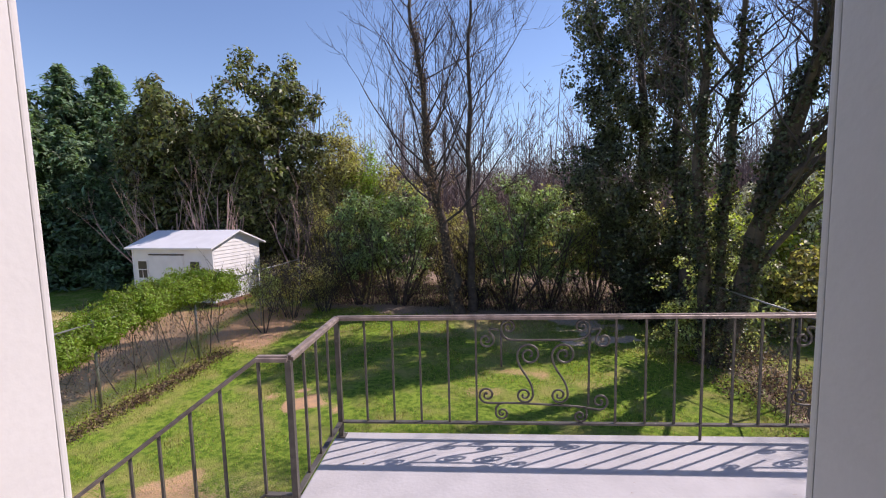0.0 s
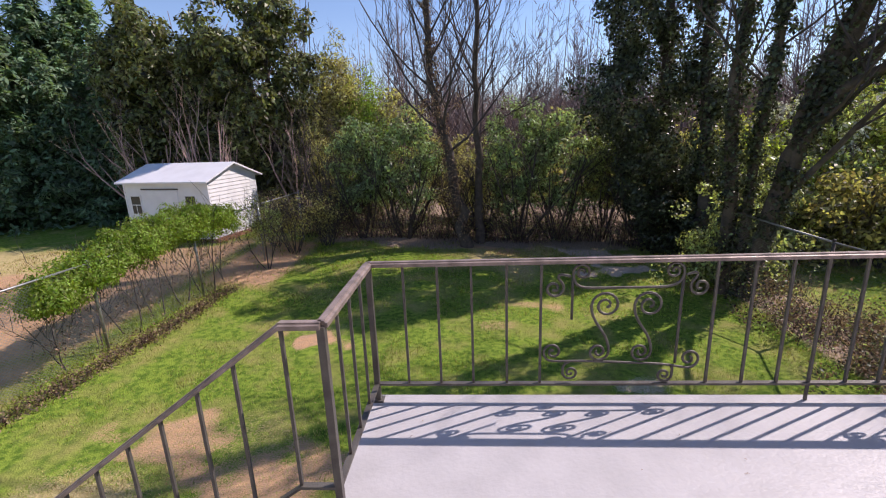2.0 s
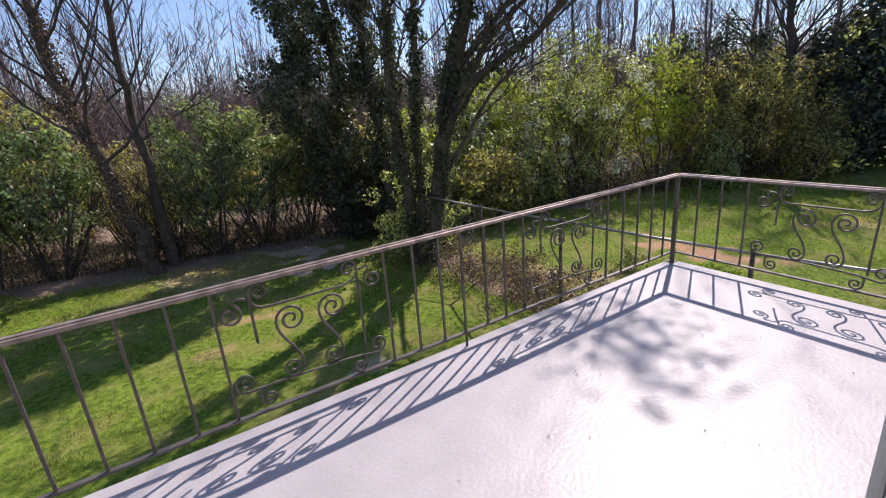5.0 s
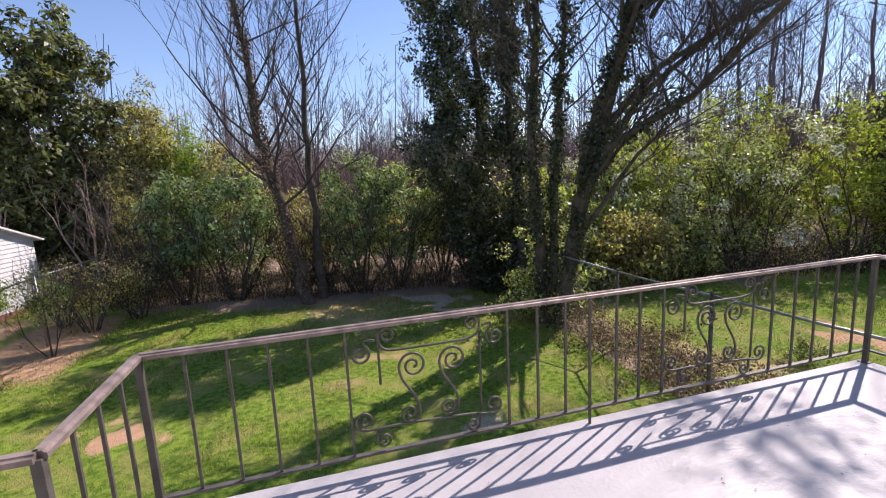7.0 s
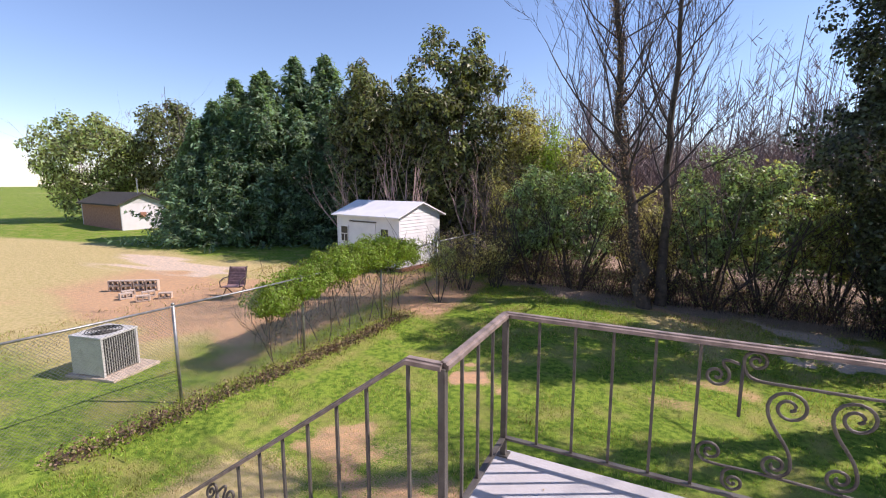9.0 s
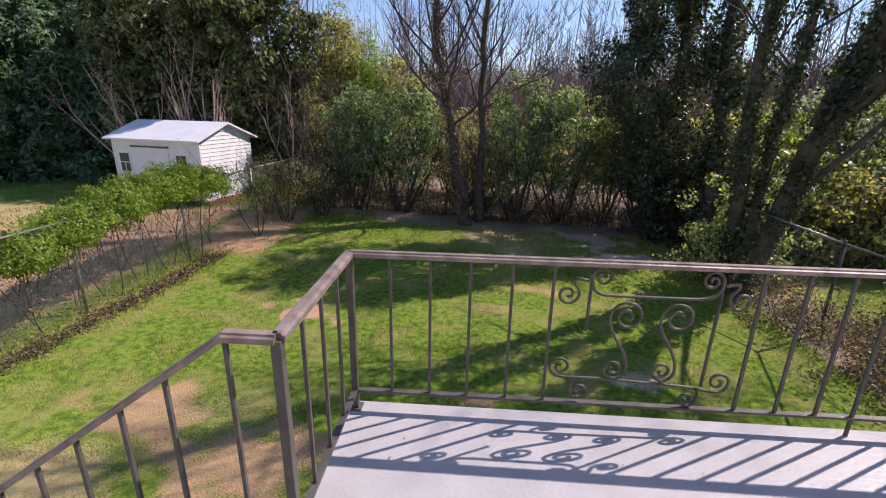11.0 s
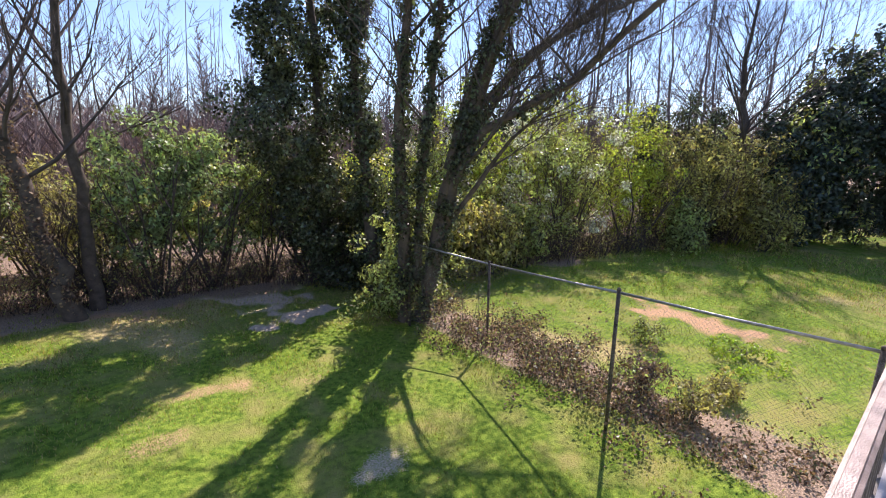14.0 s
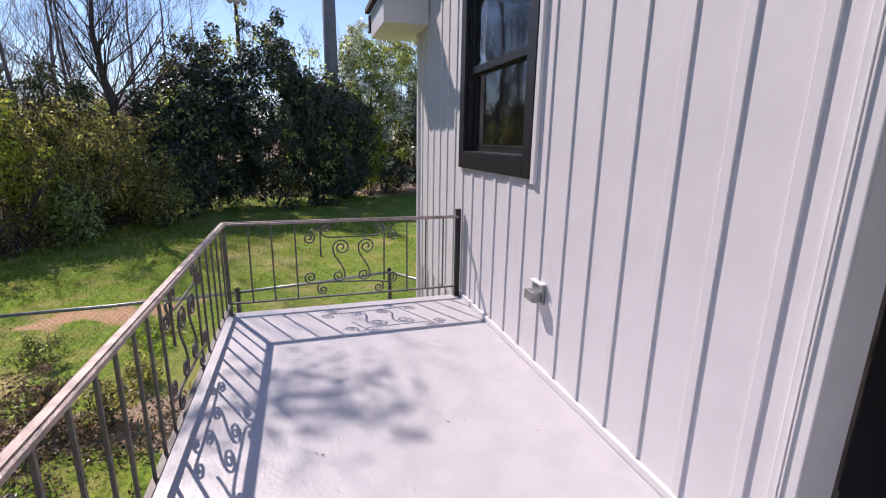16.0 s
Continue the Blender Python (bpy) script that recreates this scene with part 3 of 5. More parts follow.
def doorway():
    fr = thing("door_frame", "white painted wooden frame of the open porch door", "door frame")
    fr["kind"] = "structure"
    y0, y1 = -0.24, -0.10
    part("jamb", boxes(((DOOR_L - 0.04, -0.72, 0.0), (DOOR_L, WY - 0.013, DOOR_T)), bevel=0.003), WHITE_TRIM, fr)
    part("jamb", boxes(((DOOR_R, -0.17, 0.0), (DOOR_R + 0.04, WY - 0.013, DOOR_T)), bevel=0.003), WHITE_TRIM, fr)
    part("head", boxes(((DOOR_L - 0.04, y0, DOOR_T), (DOOR_R + 0.04, WY - 0.06, DOOR_T + 0.04)), bevel=0.003), WHITE_TRIM, fr)
    for x0, x1 in ((DOOR_L - 0.085, DOOR_L), (DOOR_R, DOOR_R + 0.085)):
        c = part("casing", boxes(((x0, WY - 0.012, 0.0), (x1, WY + 0.002, DOOR_T + 0.08)), bevel=0.004), WHITE_TRIM, fr)
        for k, wide in ((0.040, 0.007), (0.052, 0.006)):
            part("bead", boxes(((x0 + k, WY + 0.002, 0.0), (x0 + k + wide, WY + 0.008, DOOR_T + 0.08)), bevel=0.002), WHITE_TRIM, c)
    part("casing", boxes(((DOOR_L, WY - 0.012, DOOR_T), (DOOR_R, WY + 0.012, DOOR_T + 0.085)), bevel=0.004), WHITE_TRIM, fr)
    part("threshold", boxes(((DOOR_L, -0.24, -0.02), (DOOR_R, 0.0, 0.015)), bevel=0.004), GALV, fr)
    part("weather_strip", boxes(((DOOR_R - 0.004, -0.182, 0.02), (DOOR_R + 0.04, -0.171, DOOR_T)),), RUSTED, fr)
    leaf = thing("open_door", "dark painted house door standing open inwards", "door")
    part("door_leaf", boxes(((DOOR_R + 0.004, -1.02, 0.02), (DOOR_R + 0.048, -0.186, DOOR_T - 0.02)), bevel=0.003), BLACK, leaf)
    for z in (0.3, 1.05, 1.85):
        part("hinge", boxes(((DOOR_R - 0.002, -0.20, z), (DOOR_R + 0.006, -0.184, z + 0.09))), GALV, leaf)
    # plain dim room behind
    structure("room_floor", boxes(((-2.6, -4.2, -0.12), (2.2, -0.19, -0.02))), DARK_ROOM)
    structure("room_ceiling", boxes(((-2.6, -4.2, 2.5), (2.2, -0.19, 2.6))), DARK_ROOM)
    structure("room_wall_west", boxes(((-2.7, -4.2, -0.12), (-2.6, -0.19, 2.6))), DARK_ROOM)
    structure("room_wall_east", boxes(((2.2, -4.2, -0.12), (2.3, -0.19, 2.6))), DARK_ROOM)
    structure("room_wall_back", boxes(((-2.7, -4.3, -0.12), (2.3, -4.2, 2.6))), DARK_ROOM)
    structure("room_two_back", boxes(((2.31, -3.3, 0.2), (5.3, -3.2, 3.1)), ((5.2, -3.2, 0.2), (5.3, -0.2, 3.1)), ((2.31, -3.2, 0.1), (5.3, -0.2, 0.2)), ((2.31, -3.2, 3.1), (5.3, -0.2, 3.2))), DARK_ROOM)


doorway()


def window():
    w = thing("window_1", "black-framed sash window with wide black casing", "window")
    w["kind"] = "structure"
    x0, x1, z0, z1 = WIN_X0, WIN_X1, WIN_Z0, WIN_Z1
    c = 0.115
    f = WY + 0.02
    for lo, hi in (((x0, WY - 0.012, z0), (x0 + c, f, z1)), ((x1 - c, WY - 0.012, z0), (x1, f, z1)), ((x0 + c, WY - 0.012, z0), (x1 - c, f, z0 + c + 0.03)), ((x0 + c, WY - 0.012, z1 - c), (x1 - c, f, z1))):
        part("casing", boxes((lo, hi), bevel=0.004), BLACK, w)
    ix0, ix1, iz0, iz1 = x0 + c, x1 - c, z0 + c + 0.03, z1 - c
    mid = 2.06
    for i, (a, b, y) in enumerate(((iz0, mid + 0.02, -0.085), (mid - 0.02, iz1, -0.05))):
        s = part("sash", boxes(((ix0, y - 0.018, a), (ix0 + 0.055, y + 0.018, b)), ((ix1 - 0.055, y - 0.018, a), (ix1, y + 0.018, b)), ((ix0 + 0.055, y - 0.018, a), (ix1 - 0.055, y + 0.018, a + 0.06)), ((ix0 + 0.055, y - 0.018, b - 0.05), (ix1 - 0.055, y + 0.018, b)), bevel=0.003), BLACK, w)
        g = part("pane", boxes(((ix0 + 0.05, y - 0.004, a + 0.05), (ix1 - 0.05, y + 0.002, b - 0.045))), GLASS, s)
        g.visible_shadow = False
    part("track", boxes(((ix0 - 0.002, -0.13, iz0), (ix0 + 0.02, -0.012, iz1)), ((ix1 - 0.02, -0.13, iz0), (ix1 + 0.002, -0.012, iz1)), ((ix0, -0.13, iz1 - 0.02), (ix1, -0.012, iz1))), BLACK, w)
    part("sill", boxes(((ix0, -0.13, iz0 - 0.03), (ix1, 0.005, iz0 + 0.006)), bevel=0.003), BLACK, w)
    part("side_trim", boxes(((x0 - 0.055, WY - 0.012, z0 - 0.03), (x0 - 0.003, WY + 0.014, z1 + 0.06)), bevel=0.003), WHITE_TRIM, w, "white flat trim beside the black casing")


window()


def eaves():
    bm = bmesh.new()
    # boxed eave return at the corner of the house
    box_bm(bm, (5.02, 0.0, 2.72), (5.95, 0.50, 3.02), 0.004)
    structure("eave_box", bm, WHITE_TRIM, "white boxed eave return at the house corner")
    structure("eave_gutter", boxes(((5.95, -6.0, 2.80), (6.03, 0.52, 3.0)), ((4.9, 0.50, 3.02), (6.03, 0.56, 3.08)), bevel=0.004), SHINGLE, "dark roof edge above the white eave")
    structure("eave_soffit", boxes(((5.5, -6.0, 2.74), (5.95, -0.002, 2.80))), WHITE_TRIM, "white soffit along the side of the house")
    b2 = bmesh.new()
    for x0, x1, za, zb in ((6.0, 0.0, 3.02, 5.3), (0.0, -6.1, 5.3, 3.02)):
        v = [b2.verts.new(p) for p in ((x0, -6, za), (x1, -6, zb), (x1, 0.25, zb), (x0, 0.25, za), (x0, -6, za + 0.12), (x1, -6, zb + 0.12), (x1, 0.25, zb + 0.12), (x0, 0.25, za + 0.12))]
        for q in ((0, 1, 2, 3), (7, 6, 5, 4), (0, 4, 5, 1), (2, 6, 7, 3), (1, 5, 6, 2), (0, 3, 7, 4)):
            b2.faces.new([v[i] for i in q])
    structure("roof", b2, SHINGLE, "dark shingled gable roof of the house")
    structure("wall_east", boxes(((HX1 - 0.16, -6.0, -2.9), (HX1, WY - 0.18, 2.9))), WHITE, "white side wall of the house")
    structure("wall_west", boxes(((HX0, -6.0, -2.9), (HX0 + 0.16, WY - 0.18, 2.9))), WHITE, "white side wall of the house")
    structure("wall_north", boxes(((HX0, -6.1, -2.9), (HX1, -6.0, 2.9))), WHITE, "white rear wall of the house")
    structure("house_ceiling", boxes(((HX0 + 0.2, -5.9, 3.3), (HX1 - 0.2, -0.2, 3.4))), DARK_ROOM)


eaves()

ol = thing("outdoor_socket", "grey weatherproof outdoor power socket on white siding", "socket")
part("back_plate", boxes(((2.175, -0.012, 0.475), (2.315, 0.012, 0.60)), bevel=0.004), GALV, ol)
part("cover", boxes(((2.185, 0.012, 0.487), (2.305, 0.075, 0.555)), bevel=0.008), GALV, ol)
part("top_flap", boxes(((2.17, -0.012, 0.60), (2.32, 0.03, 0.612)), bevel=0.003), WHITE_TRIM, ol)


# ---- shed ----
SIDING = material("white_vinyl_siding", (0.80, 0.80, 0.80), 0.5, vary=0.04, scale=2, bump=0.05)
METAL_ROOF = material("white_metal_roof", (0.82, 0.82, 0.84), 0.4, vary=0.04, scale=2, bump=0.05)


def shed():
    s = thing("garden_shed", "white garden shed with lap siding and white metal roof", "shed", place=pose(-9.785, 15.55, gz(-9.7, 15.5) + 0.04, 0, 0, -11.6))
    L, W, H, R = 3.85, 2.7, 2.28, 0.51
    body = part("wall", boxes(((-L, 0, 0.12), (0, 0.08, H)), ((-L, W - 0.08, 0.12), (0, W, H)), ((-L, 0.08, 0.12), (-L + 0.08, W - 0.08, H)), ((-0.08, 0.08, 0.12), (0, W - 0.08, H))), SIDING, s)
    for x0 in (-L, -0.08):
        bm = bmesh.new()
        v = [bm.verts.new(p) for p in ((x0, 0, H), (x0, W, H), (x0, W / 2, H + R), (x0 + 0.08, 0, H), (x0 + 0.08, W, H), (x0 + 0.08, W / 2, H + R))]
        for q in ((0, 1, 2), (3, 5, 4), (0, 3, 4, 1), (1, 4, 5, 2), (2, 5, 3, 0)):
            bm.faces.new([v[i] for i in q])
        part("gable", bm, SIDING, s)
    # overlapping boards on the gable end
    z = 0.14
    while z < H + R - 0.1:
        half = W / 2 if z < H else W / 2 * (H + R - z) / R
        bm = bmesh.new()
        y0, y1 = W / 2 - half + 0.01, W / 2 + half - 0.01
        half2 = W / 2 if z + 0.14 < H else max(0.02, W / 2 * (H + R - z - 0.14) / R)
        y2, y3 = W / 2 - half2 + 0.01, W / 2 + half2 - 0.01
        v = [bm.verts.new(p) for p in ((0.001, y0, z), (0.001, y1, z), (0.022, y1, z), (0.022, y0, z), (0.002, y2, z + 0.145), (0.002, y3, z + 0.145))]
        for q in ((0, 1, 2, 3), (3, 2, 5, 4), (0, 3, 4), (1, 5, 2), (0, 4, 5, 1)):
            bm.faces.new([v[i] for i in q])
        part("board", bm, SIDING, s)
        z += 0.14
    for sgn in (0, 1):
        bm = bmesh.new()
        o = 0.22
        e = -o if sgn == 0 else W + o
        ze = H - o * R / (W / 2)
        pts = [(-L - 0.15, e, ze), (0.2, e, ze), (0.2, W / 2, H + R), (-L - 0.15, W / 2, H + R)]
        v = [bm.verts.new(p) for p in pts] + [bm.verts.new((p[0], p[1], p[2] + 0.06)) for p in pts]
        for q in ((0, 1, 2, 3), (7, 6, 5, 4), (0, 4, 5, 1), (1, 5, 6, 2), (2, 6, 7, 3), (3, 7, 4, 0)):
            bm.faces.new([v[i] for i in q])
        part("roof_panel", bm, METAL_ROOF, s)
    for x in (-3.35, -0.8):
        w = part("window", boxes(((x - 0.26, -0.025, 1.0), (x + 0.26, 0.0, 1.76))), SIDING, s)
        part("pane", boxes(((x - 0.21, -0.031, 1.05), (x + 0.21, -0.026, 1.71))), glass_dark, w)
        part("glazing_bar", boxes(((x - 0.21, -0.037, 1.37), (x + 0.21, -0.032, 1.40)), ((x - 0.012, -0.036, 1.05), (x + 0.012, -0.032, 1.37))), SIDING, w)
    d = part("door", boxes(((-2.85, -0.03, 0.15), (-1.35, 0.0, 1.92)), bevel=0.006), SIDING, s)
    part("track", boxes(((-3.0, -0.045, 1.95), (-1.3, 0.0, 2.0)),), RUSTED, d)
    for x in (-L + 0.1, -L / 2, -0.25):
        part("footing", boxes(((x, 0.02, -0.2), (x + 0.35, W - 0.02, 0.12))), brick_mat, s)
    for x in (-0.03, -L):
        part("corner_trim", boxes(((x - 0.01, -0.012, 0.12), (x + 0.06, 0.03, H)),), SIDING, s)


glass_dark = material("dim_shed_glass", (0.05, 0.055, 0.06), 0.12, vary=0.1, bump=0)
brick_mat = material("weathered_red_brick", (0.40, 0.20, 0.13), 0.85, vary=0.2, scale=6, bump=0.5)
shed()


# ---- chain-link fences ----
def chain_fence(label, posts, height, mesh_from=0.0, rail_mat=GALV, post_mat=GALV, pitch=0.06, wire=0.0024, heights=None):
    """posts: places in plan. One fence with its posts, top rails and wire mesh."""
    f = thing("chain_link_fence", label, "fence")
    tops = []
    highs = heights or [height] * len(posts)
    for (x, y), high in zip(posts, highs):
        z = gz(x, y)
        bm = bmesh.new()
        tube_bm(bm, [(x, y, z - 0.1), (x, y, z + high + 0.03)], 0.03, 8)
        p = part("post", bm, post_mat, f, smooth=True)
        b2 = bmesh.new()
        tube_bm(b2, [(x, y, z + high + 0.03), (x, y, z + high + 0.06), (x, y, z + high + 0.075)], [0.034, 0.03, 0.008], 8)
        part("cap", b2, post_mat, p, smooth=True)
        tops.append(Vector((x, y, z + high)))
    for a, b, ha, hb in zip(tops, tops[1:], highs, highs[1:]):
        bm = bmesh.new()
        tube_bm(bm, [a, (a + b) / 2 + Vector((0, 0, -0.012)), b], 0.021, 7)
        part("top_rail", bm, rail_mat, f, smooth=True)
        # diamond wire as crossed thin strips
        d = b - a
        n = int(d.length / pitch)
        flat = Vector((d.x, d.y, 0)).normalized()
        verts = []
        rows = int(height / pitch)
        off = Vector((-flat.y, flat.x, 0)) * 0.03
        for sgn in (1, -1):
            for i in range(-rows, n + rows):
                # each wire climbs one pitch sideways per pitch of height
                i0, i1 = i, i + sgn * rows
                s0, s1, h0, h1 = i0 * pitch, i1 * pitch, 0.0, rows * pitch
                Ld = d.length
                lo, hi = 0.0, 1.0
                if s1 != s0:
                    t0, t1 = (0 - s0) / (s1 - s0), (Ld - s0) / (s1 - s0)
                    lo, hi = max(0, min(t0, t1)), min(1, max(t0, t1))
                if hi - lo < 0.01:
                    continue
                q = []
                for t in (lo, hi):
                    s = s0 + (s1 - s0) * t
                    base = a.lerp(b, s / Ld)
                    base = Vector((base.x, base.y, base.z + (ha + (hb - ha) * s / Ld) * (-1 + (0.03 + h0 + (h1 - h0) * t) / height)))
                    q.append(base + off)
                w = (flat * sgn * -1 + Vector((0, 0, 1))).normalized() * wire
                verts += [q[0] - w, q[0] + w, q[1] + w, q[1] - w]
        wires = quads_object("wire_mesh", [tuple(v) for v in verts], GALV, f)
        wires["kind"] = "stuff"
    return f


LEFT_POSTS = [(-8.35, 1.9), (-8.0, 4.86), (-7.68, 7.76), (-7.35, 10.6), (-7.0, 13.5), (-6.7, 16.2)]
RIGHT_POSTS = [(6.5, 0.2), (6.02, 2.33), (5.62, 5.12), (6.65, 8.7), (5.88, 10.65)]
RIGHT_HEIGHTS = (2.25, 2.25, 2.3, 1.87, 2.15)
chain_fence("galvanised chain-link fence along the side of the lawn", LEFT_POSTS, 1.85)
chain_fence("rusty chain-link fence with brush growing through it", RIGHT_POSTS, 2.25, heights=RIGHT_HEIGHTS, rail_mat=GALV, post_mat=RUSTED, wire=0.0009)
chain_fence("short chain-link return fence beside the house corner", [(6.5, 0.2), (5.56, -0.5)], 2.25, post_mat=RUSTED)


# ---- trees ----
def twigs_part(name, bm, mat, parent, smooth=False):
    """Limbs and twigs past counting, as one part."""
    ob = part(name, bm, mat, parent, smooth=smooth)
    ob["kind"] = "stuff"
    return ob


def bare_tree(name, label, seed, base, spine, r0, limbs, depth=3, mat=BARK, kids=(3, 5), length=3.0, first=0.3, spread=0.55, up=0.25, group=""):
    """A bare tree: spine points above its base, side limbs and twigs. Returns it and its twig ends."""
    rng = np.random.default_rng(seed)
    t = thing(name, label, "tree", group, pose(*base))
    pts = [Vector((0, 0, -0.15))] + [Vector(p) for p in spine]
    n = len(pts)
    radii = [r0 * (1.25 if i == 0 else 1) * (1 - 0.85 * (i / (n - 1)) ** 1.1) for i in range(n)]
    bm = bmesh.new()
    fine, fr = [], []
    for i in range(n - 1):
        for k in range(4):
            f = k / 4
            fine.append(pts[i].lerp(pts[i + 1], f) + Vector(rng.normal(0, 0.25 * r0, 3)) * (0 if i + k == 0 else 1))
            fr.append(radii[i] * (1 - f) + radii[i + 1] * f)
    fine.append(pts[-1])
    fr.append(radii[-1])
    tube_bm(bm, fine, fr, 10, cap=False)
    part("trunk", bm, mat, t, smooth=True)
    b2 = bmesh.new()
    tips = []
    for k in range(limbs):
        f = first + (1 - first) * (k + rng.uniform(0, 1)) / limbs
        i = min(int(f * (len(fine) - 1)), len(fine) - 2)
        az = k * 2.4 + rng.uniform(-0.4, 0.4)
        way = Vector((math.cos(az), math.sin(az), rng.uniform(0.6, 1.3)))
        grow(b2, rng, fine[i], way, length * rng.uniform(0.6, 1.1) * (1.15 - 0.6 * f), max(fr[i] * 0.34, 0.012), depth, spread, up, kids, 5, 0.11, tips)
    twigs_part("branchwork", b2, TWIG if mat is BARK else mat, t, smooth=True)
    return t, tips


def leafy(t, name, rng, centres, radius, per, size, mat, aspect=0.5, flat=0.8, droop=0.2, upright=0.0):
    """Leaves on the skins of clumps, turned outwards from clump and crown."""
    centres = np.asarray(centres, dtype=float)
    sizes = rng.uniform(0.6, 1.35, len(centres))
    c = np.repeat(centres, per, axis=0)
    v = rng.normal(size=c.shape)
    v /= np.linalg.norm(v, axis=1)[:, None] + 1e-9
    pts = c + v * np.array([1, 1, flat]) * radius * np.repeat(sizes, per)[:, None] * rng.uniform(0.35, 1.0, (len(c), 1)) ** 0.5
    mid = centres.mean(axis=0)
    out = c - mid
    out[:, 2] *= 0.5
    out /= np.linalg.norm(out, axis=1)[:, None] + 1e-9
    ob = quads_object(name, facing_leaves(rng, pts, v + 0.5 * out + [0, 0, 0.35], size, aspect).reshape(-1, 3), mat, t)
    ob["kind"] = "stuff"
    return ob


def trunk_mesh(t, rng, lines, mat=BARK, sides=7):
    for pts, r in lines:
        bm = bmesh.new()
        p = [Vector(q) for q in pts]
        fine, n = [], len(p)
        for i in range(n - 1):
            for k in range(3):
                fine.append(p[i].lerp(p[i + 1], k / 3) + Vector(rng.normal(0, r * 0.2, 3)) * (0 if i + k == 0 else 1))
        fine.append(p[-1])
        tube_bm(bm, fine, [r * (1 - 0.7 * i / (len(fine) - 1)) for i in range(len(fine))], sides, cap=False)
        part("trunk", bm, mat, t, smooth=True)


def bush(name, label, seed, x, y, radii, height, mat, n=60, per=120, clump=0.4, size=0.09, stems=6, group="", category="shrub", low=0.25, hollow=0.5, mat2=None, z=None, aspect=0.5, twig=TWIG):
    """A shrub with stems and a leafy crown from low * height up."""
    rng = np.random.default_rng(seed)
    g = gz(x, y) if z is None else z
    t = thing(name, label, category, group, pose(x, y, g))
    bm = bmesh.new()
    for k in range(stems):
        az = rng.uniform(0, 6.28)
        s = Vector((math.cos(az) * radii[0] * 0.25 * rng.random(), math.sin(az) * radii[1] * 0.25 * rng.random(), -0.05))
        grow(bm, rng, s, (math.cos(az) * 0.45, math.sin(az) * 0.45, 1), height * 0.7, (0.02 + 0.012 * height / 3) * (0.6 if height < 2.6 else 1), 2, 0.5, 0.3, (2, 4), 5)
    twigs_part("stem", bm, twig, t, smooth=True)
    mid = (0, 0, height * (1 + low) / 2)
    c = crown_centres(rng, mid, (radii[0], radii[1], height * (1 - low) / 2), n, hollow)
    leafy(t, "foliage", rng, c, clump, per, size, mat, aspect)
    if mat2:
        c2 = crown_centres(rng, mid, (radii[0] * 1.05, radii[1] * 1.05, height * (1 - low) / 2 * 1.05), n // 2 if mat2 is PALE_GLINT else max(6, n // 3), 0.85)
        leafy(t, "outer_leaves", rng, c2, clump * 0.8, per if mat2 is PALE_GLINT else per // 3, size, mat2, aspect)
    return t


# the two bare trees at the back of the lawn
rng = np.random.default_rng(7)
t, tips = bare_tree("bare_tree", "tall leaning bare tree with a vine-covered trunk", 3, (-0.45, 15.85, gz(-.45, 15.85)),
                    [(-0.35, -0.1, 1.8), (-0.75, -0.2, 4.0), (-1.0, -0.2, 5.6), (-1.2, -0.2, 8.5), (-1.5, -0.2, 11), (-1.6, 0, 14)], 0.20, 30, 3, BARK, (3, 4), 4.6, 0.30, spread=0.45, up=0.3)
zs = rng.uniform(0.4, 10.5, 230)
leafy(t, "vine", rng, [(np.interp(q, [0, 1.8, 4, 5.6, 8.5, 11], [0, -.35, -.75, -1.0, -1.2, -1.5]), -0.15, q) for q in zs], 0.26, 26, 0.07, DEAD, 0.7, 1.6)
leafy(t, "vine_tangle", rng, [(-1.3 + rng.normal(0, .5), -0.2 + rng.normal(0, .3), 5.0 + rng.normal(0, .25)) for q in range(16)], 0.3, 40, 0.07, DEAD, 0.6)
t2, tips2 = bare_tree("bare_tree", "tall slender bare tree with straight trunk", 4, (-0.02, 16.6, gz(0, 16.6)),
                      [(-0.02, 0, 2.5), (-0.06, 0, 5.4), (0.02, 0, 8), (0.05, 0, 11), (0.3, 0, 14.5)], 0.16, 28, 3, BARK, (3, 4), 4.0, 0.30, spread=0.45, up=0.35)

# ivy-covered trees
def ivy_tree(label, seed, base, spine, r0, columns, twig_limbs=4):
    rng = np.random.default_rng(seed)
    t, tips = bare_tree("ivy_tree", label, seed, base, spine, r0, twig_limbs, 2, BARK, (2, 4), 3.0, 0.45)
    for k, (pts, rad, n, per) in enumerate(columns):
        zs = [p[2] for p in pts]
        q = rng.uniform(zs[0], zs[-1], n)
        rr = np.interp(q, zs, rad)
        az = rng.uniform(0, 6.28, n)
        s = rng.uniform(0.5, 1.0, n) * (0.8 + 0.35 * np.sin(q * 2.1 + 3 * np.cos(az)))
        c = np.stack([np.interp(q, zs, [p[0] for p in pts]) + np.cos(az) * rr * s, np.interp(q, zs, [p[1] for p in pts]) + np.sin(az) * rr * s, q], axis=1)
        leafy(t, "ivy", rng, c, 0.34, per, 0.10, IVY, 0.8, 1.1, 0.35)
    return t


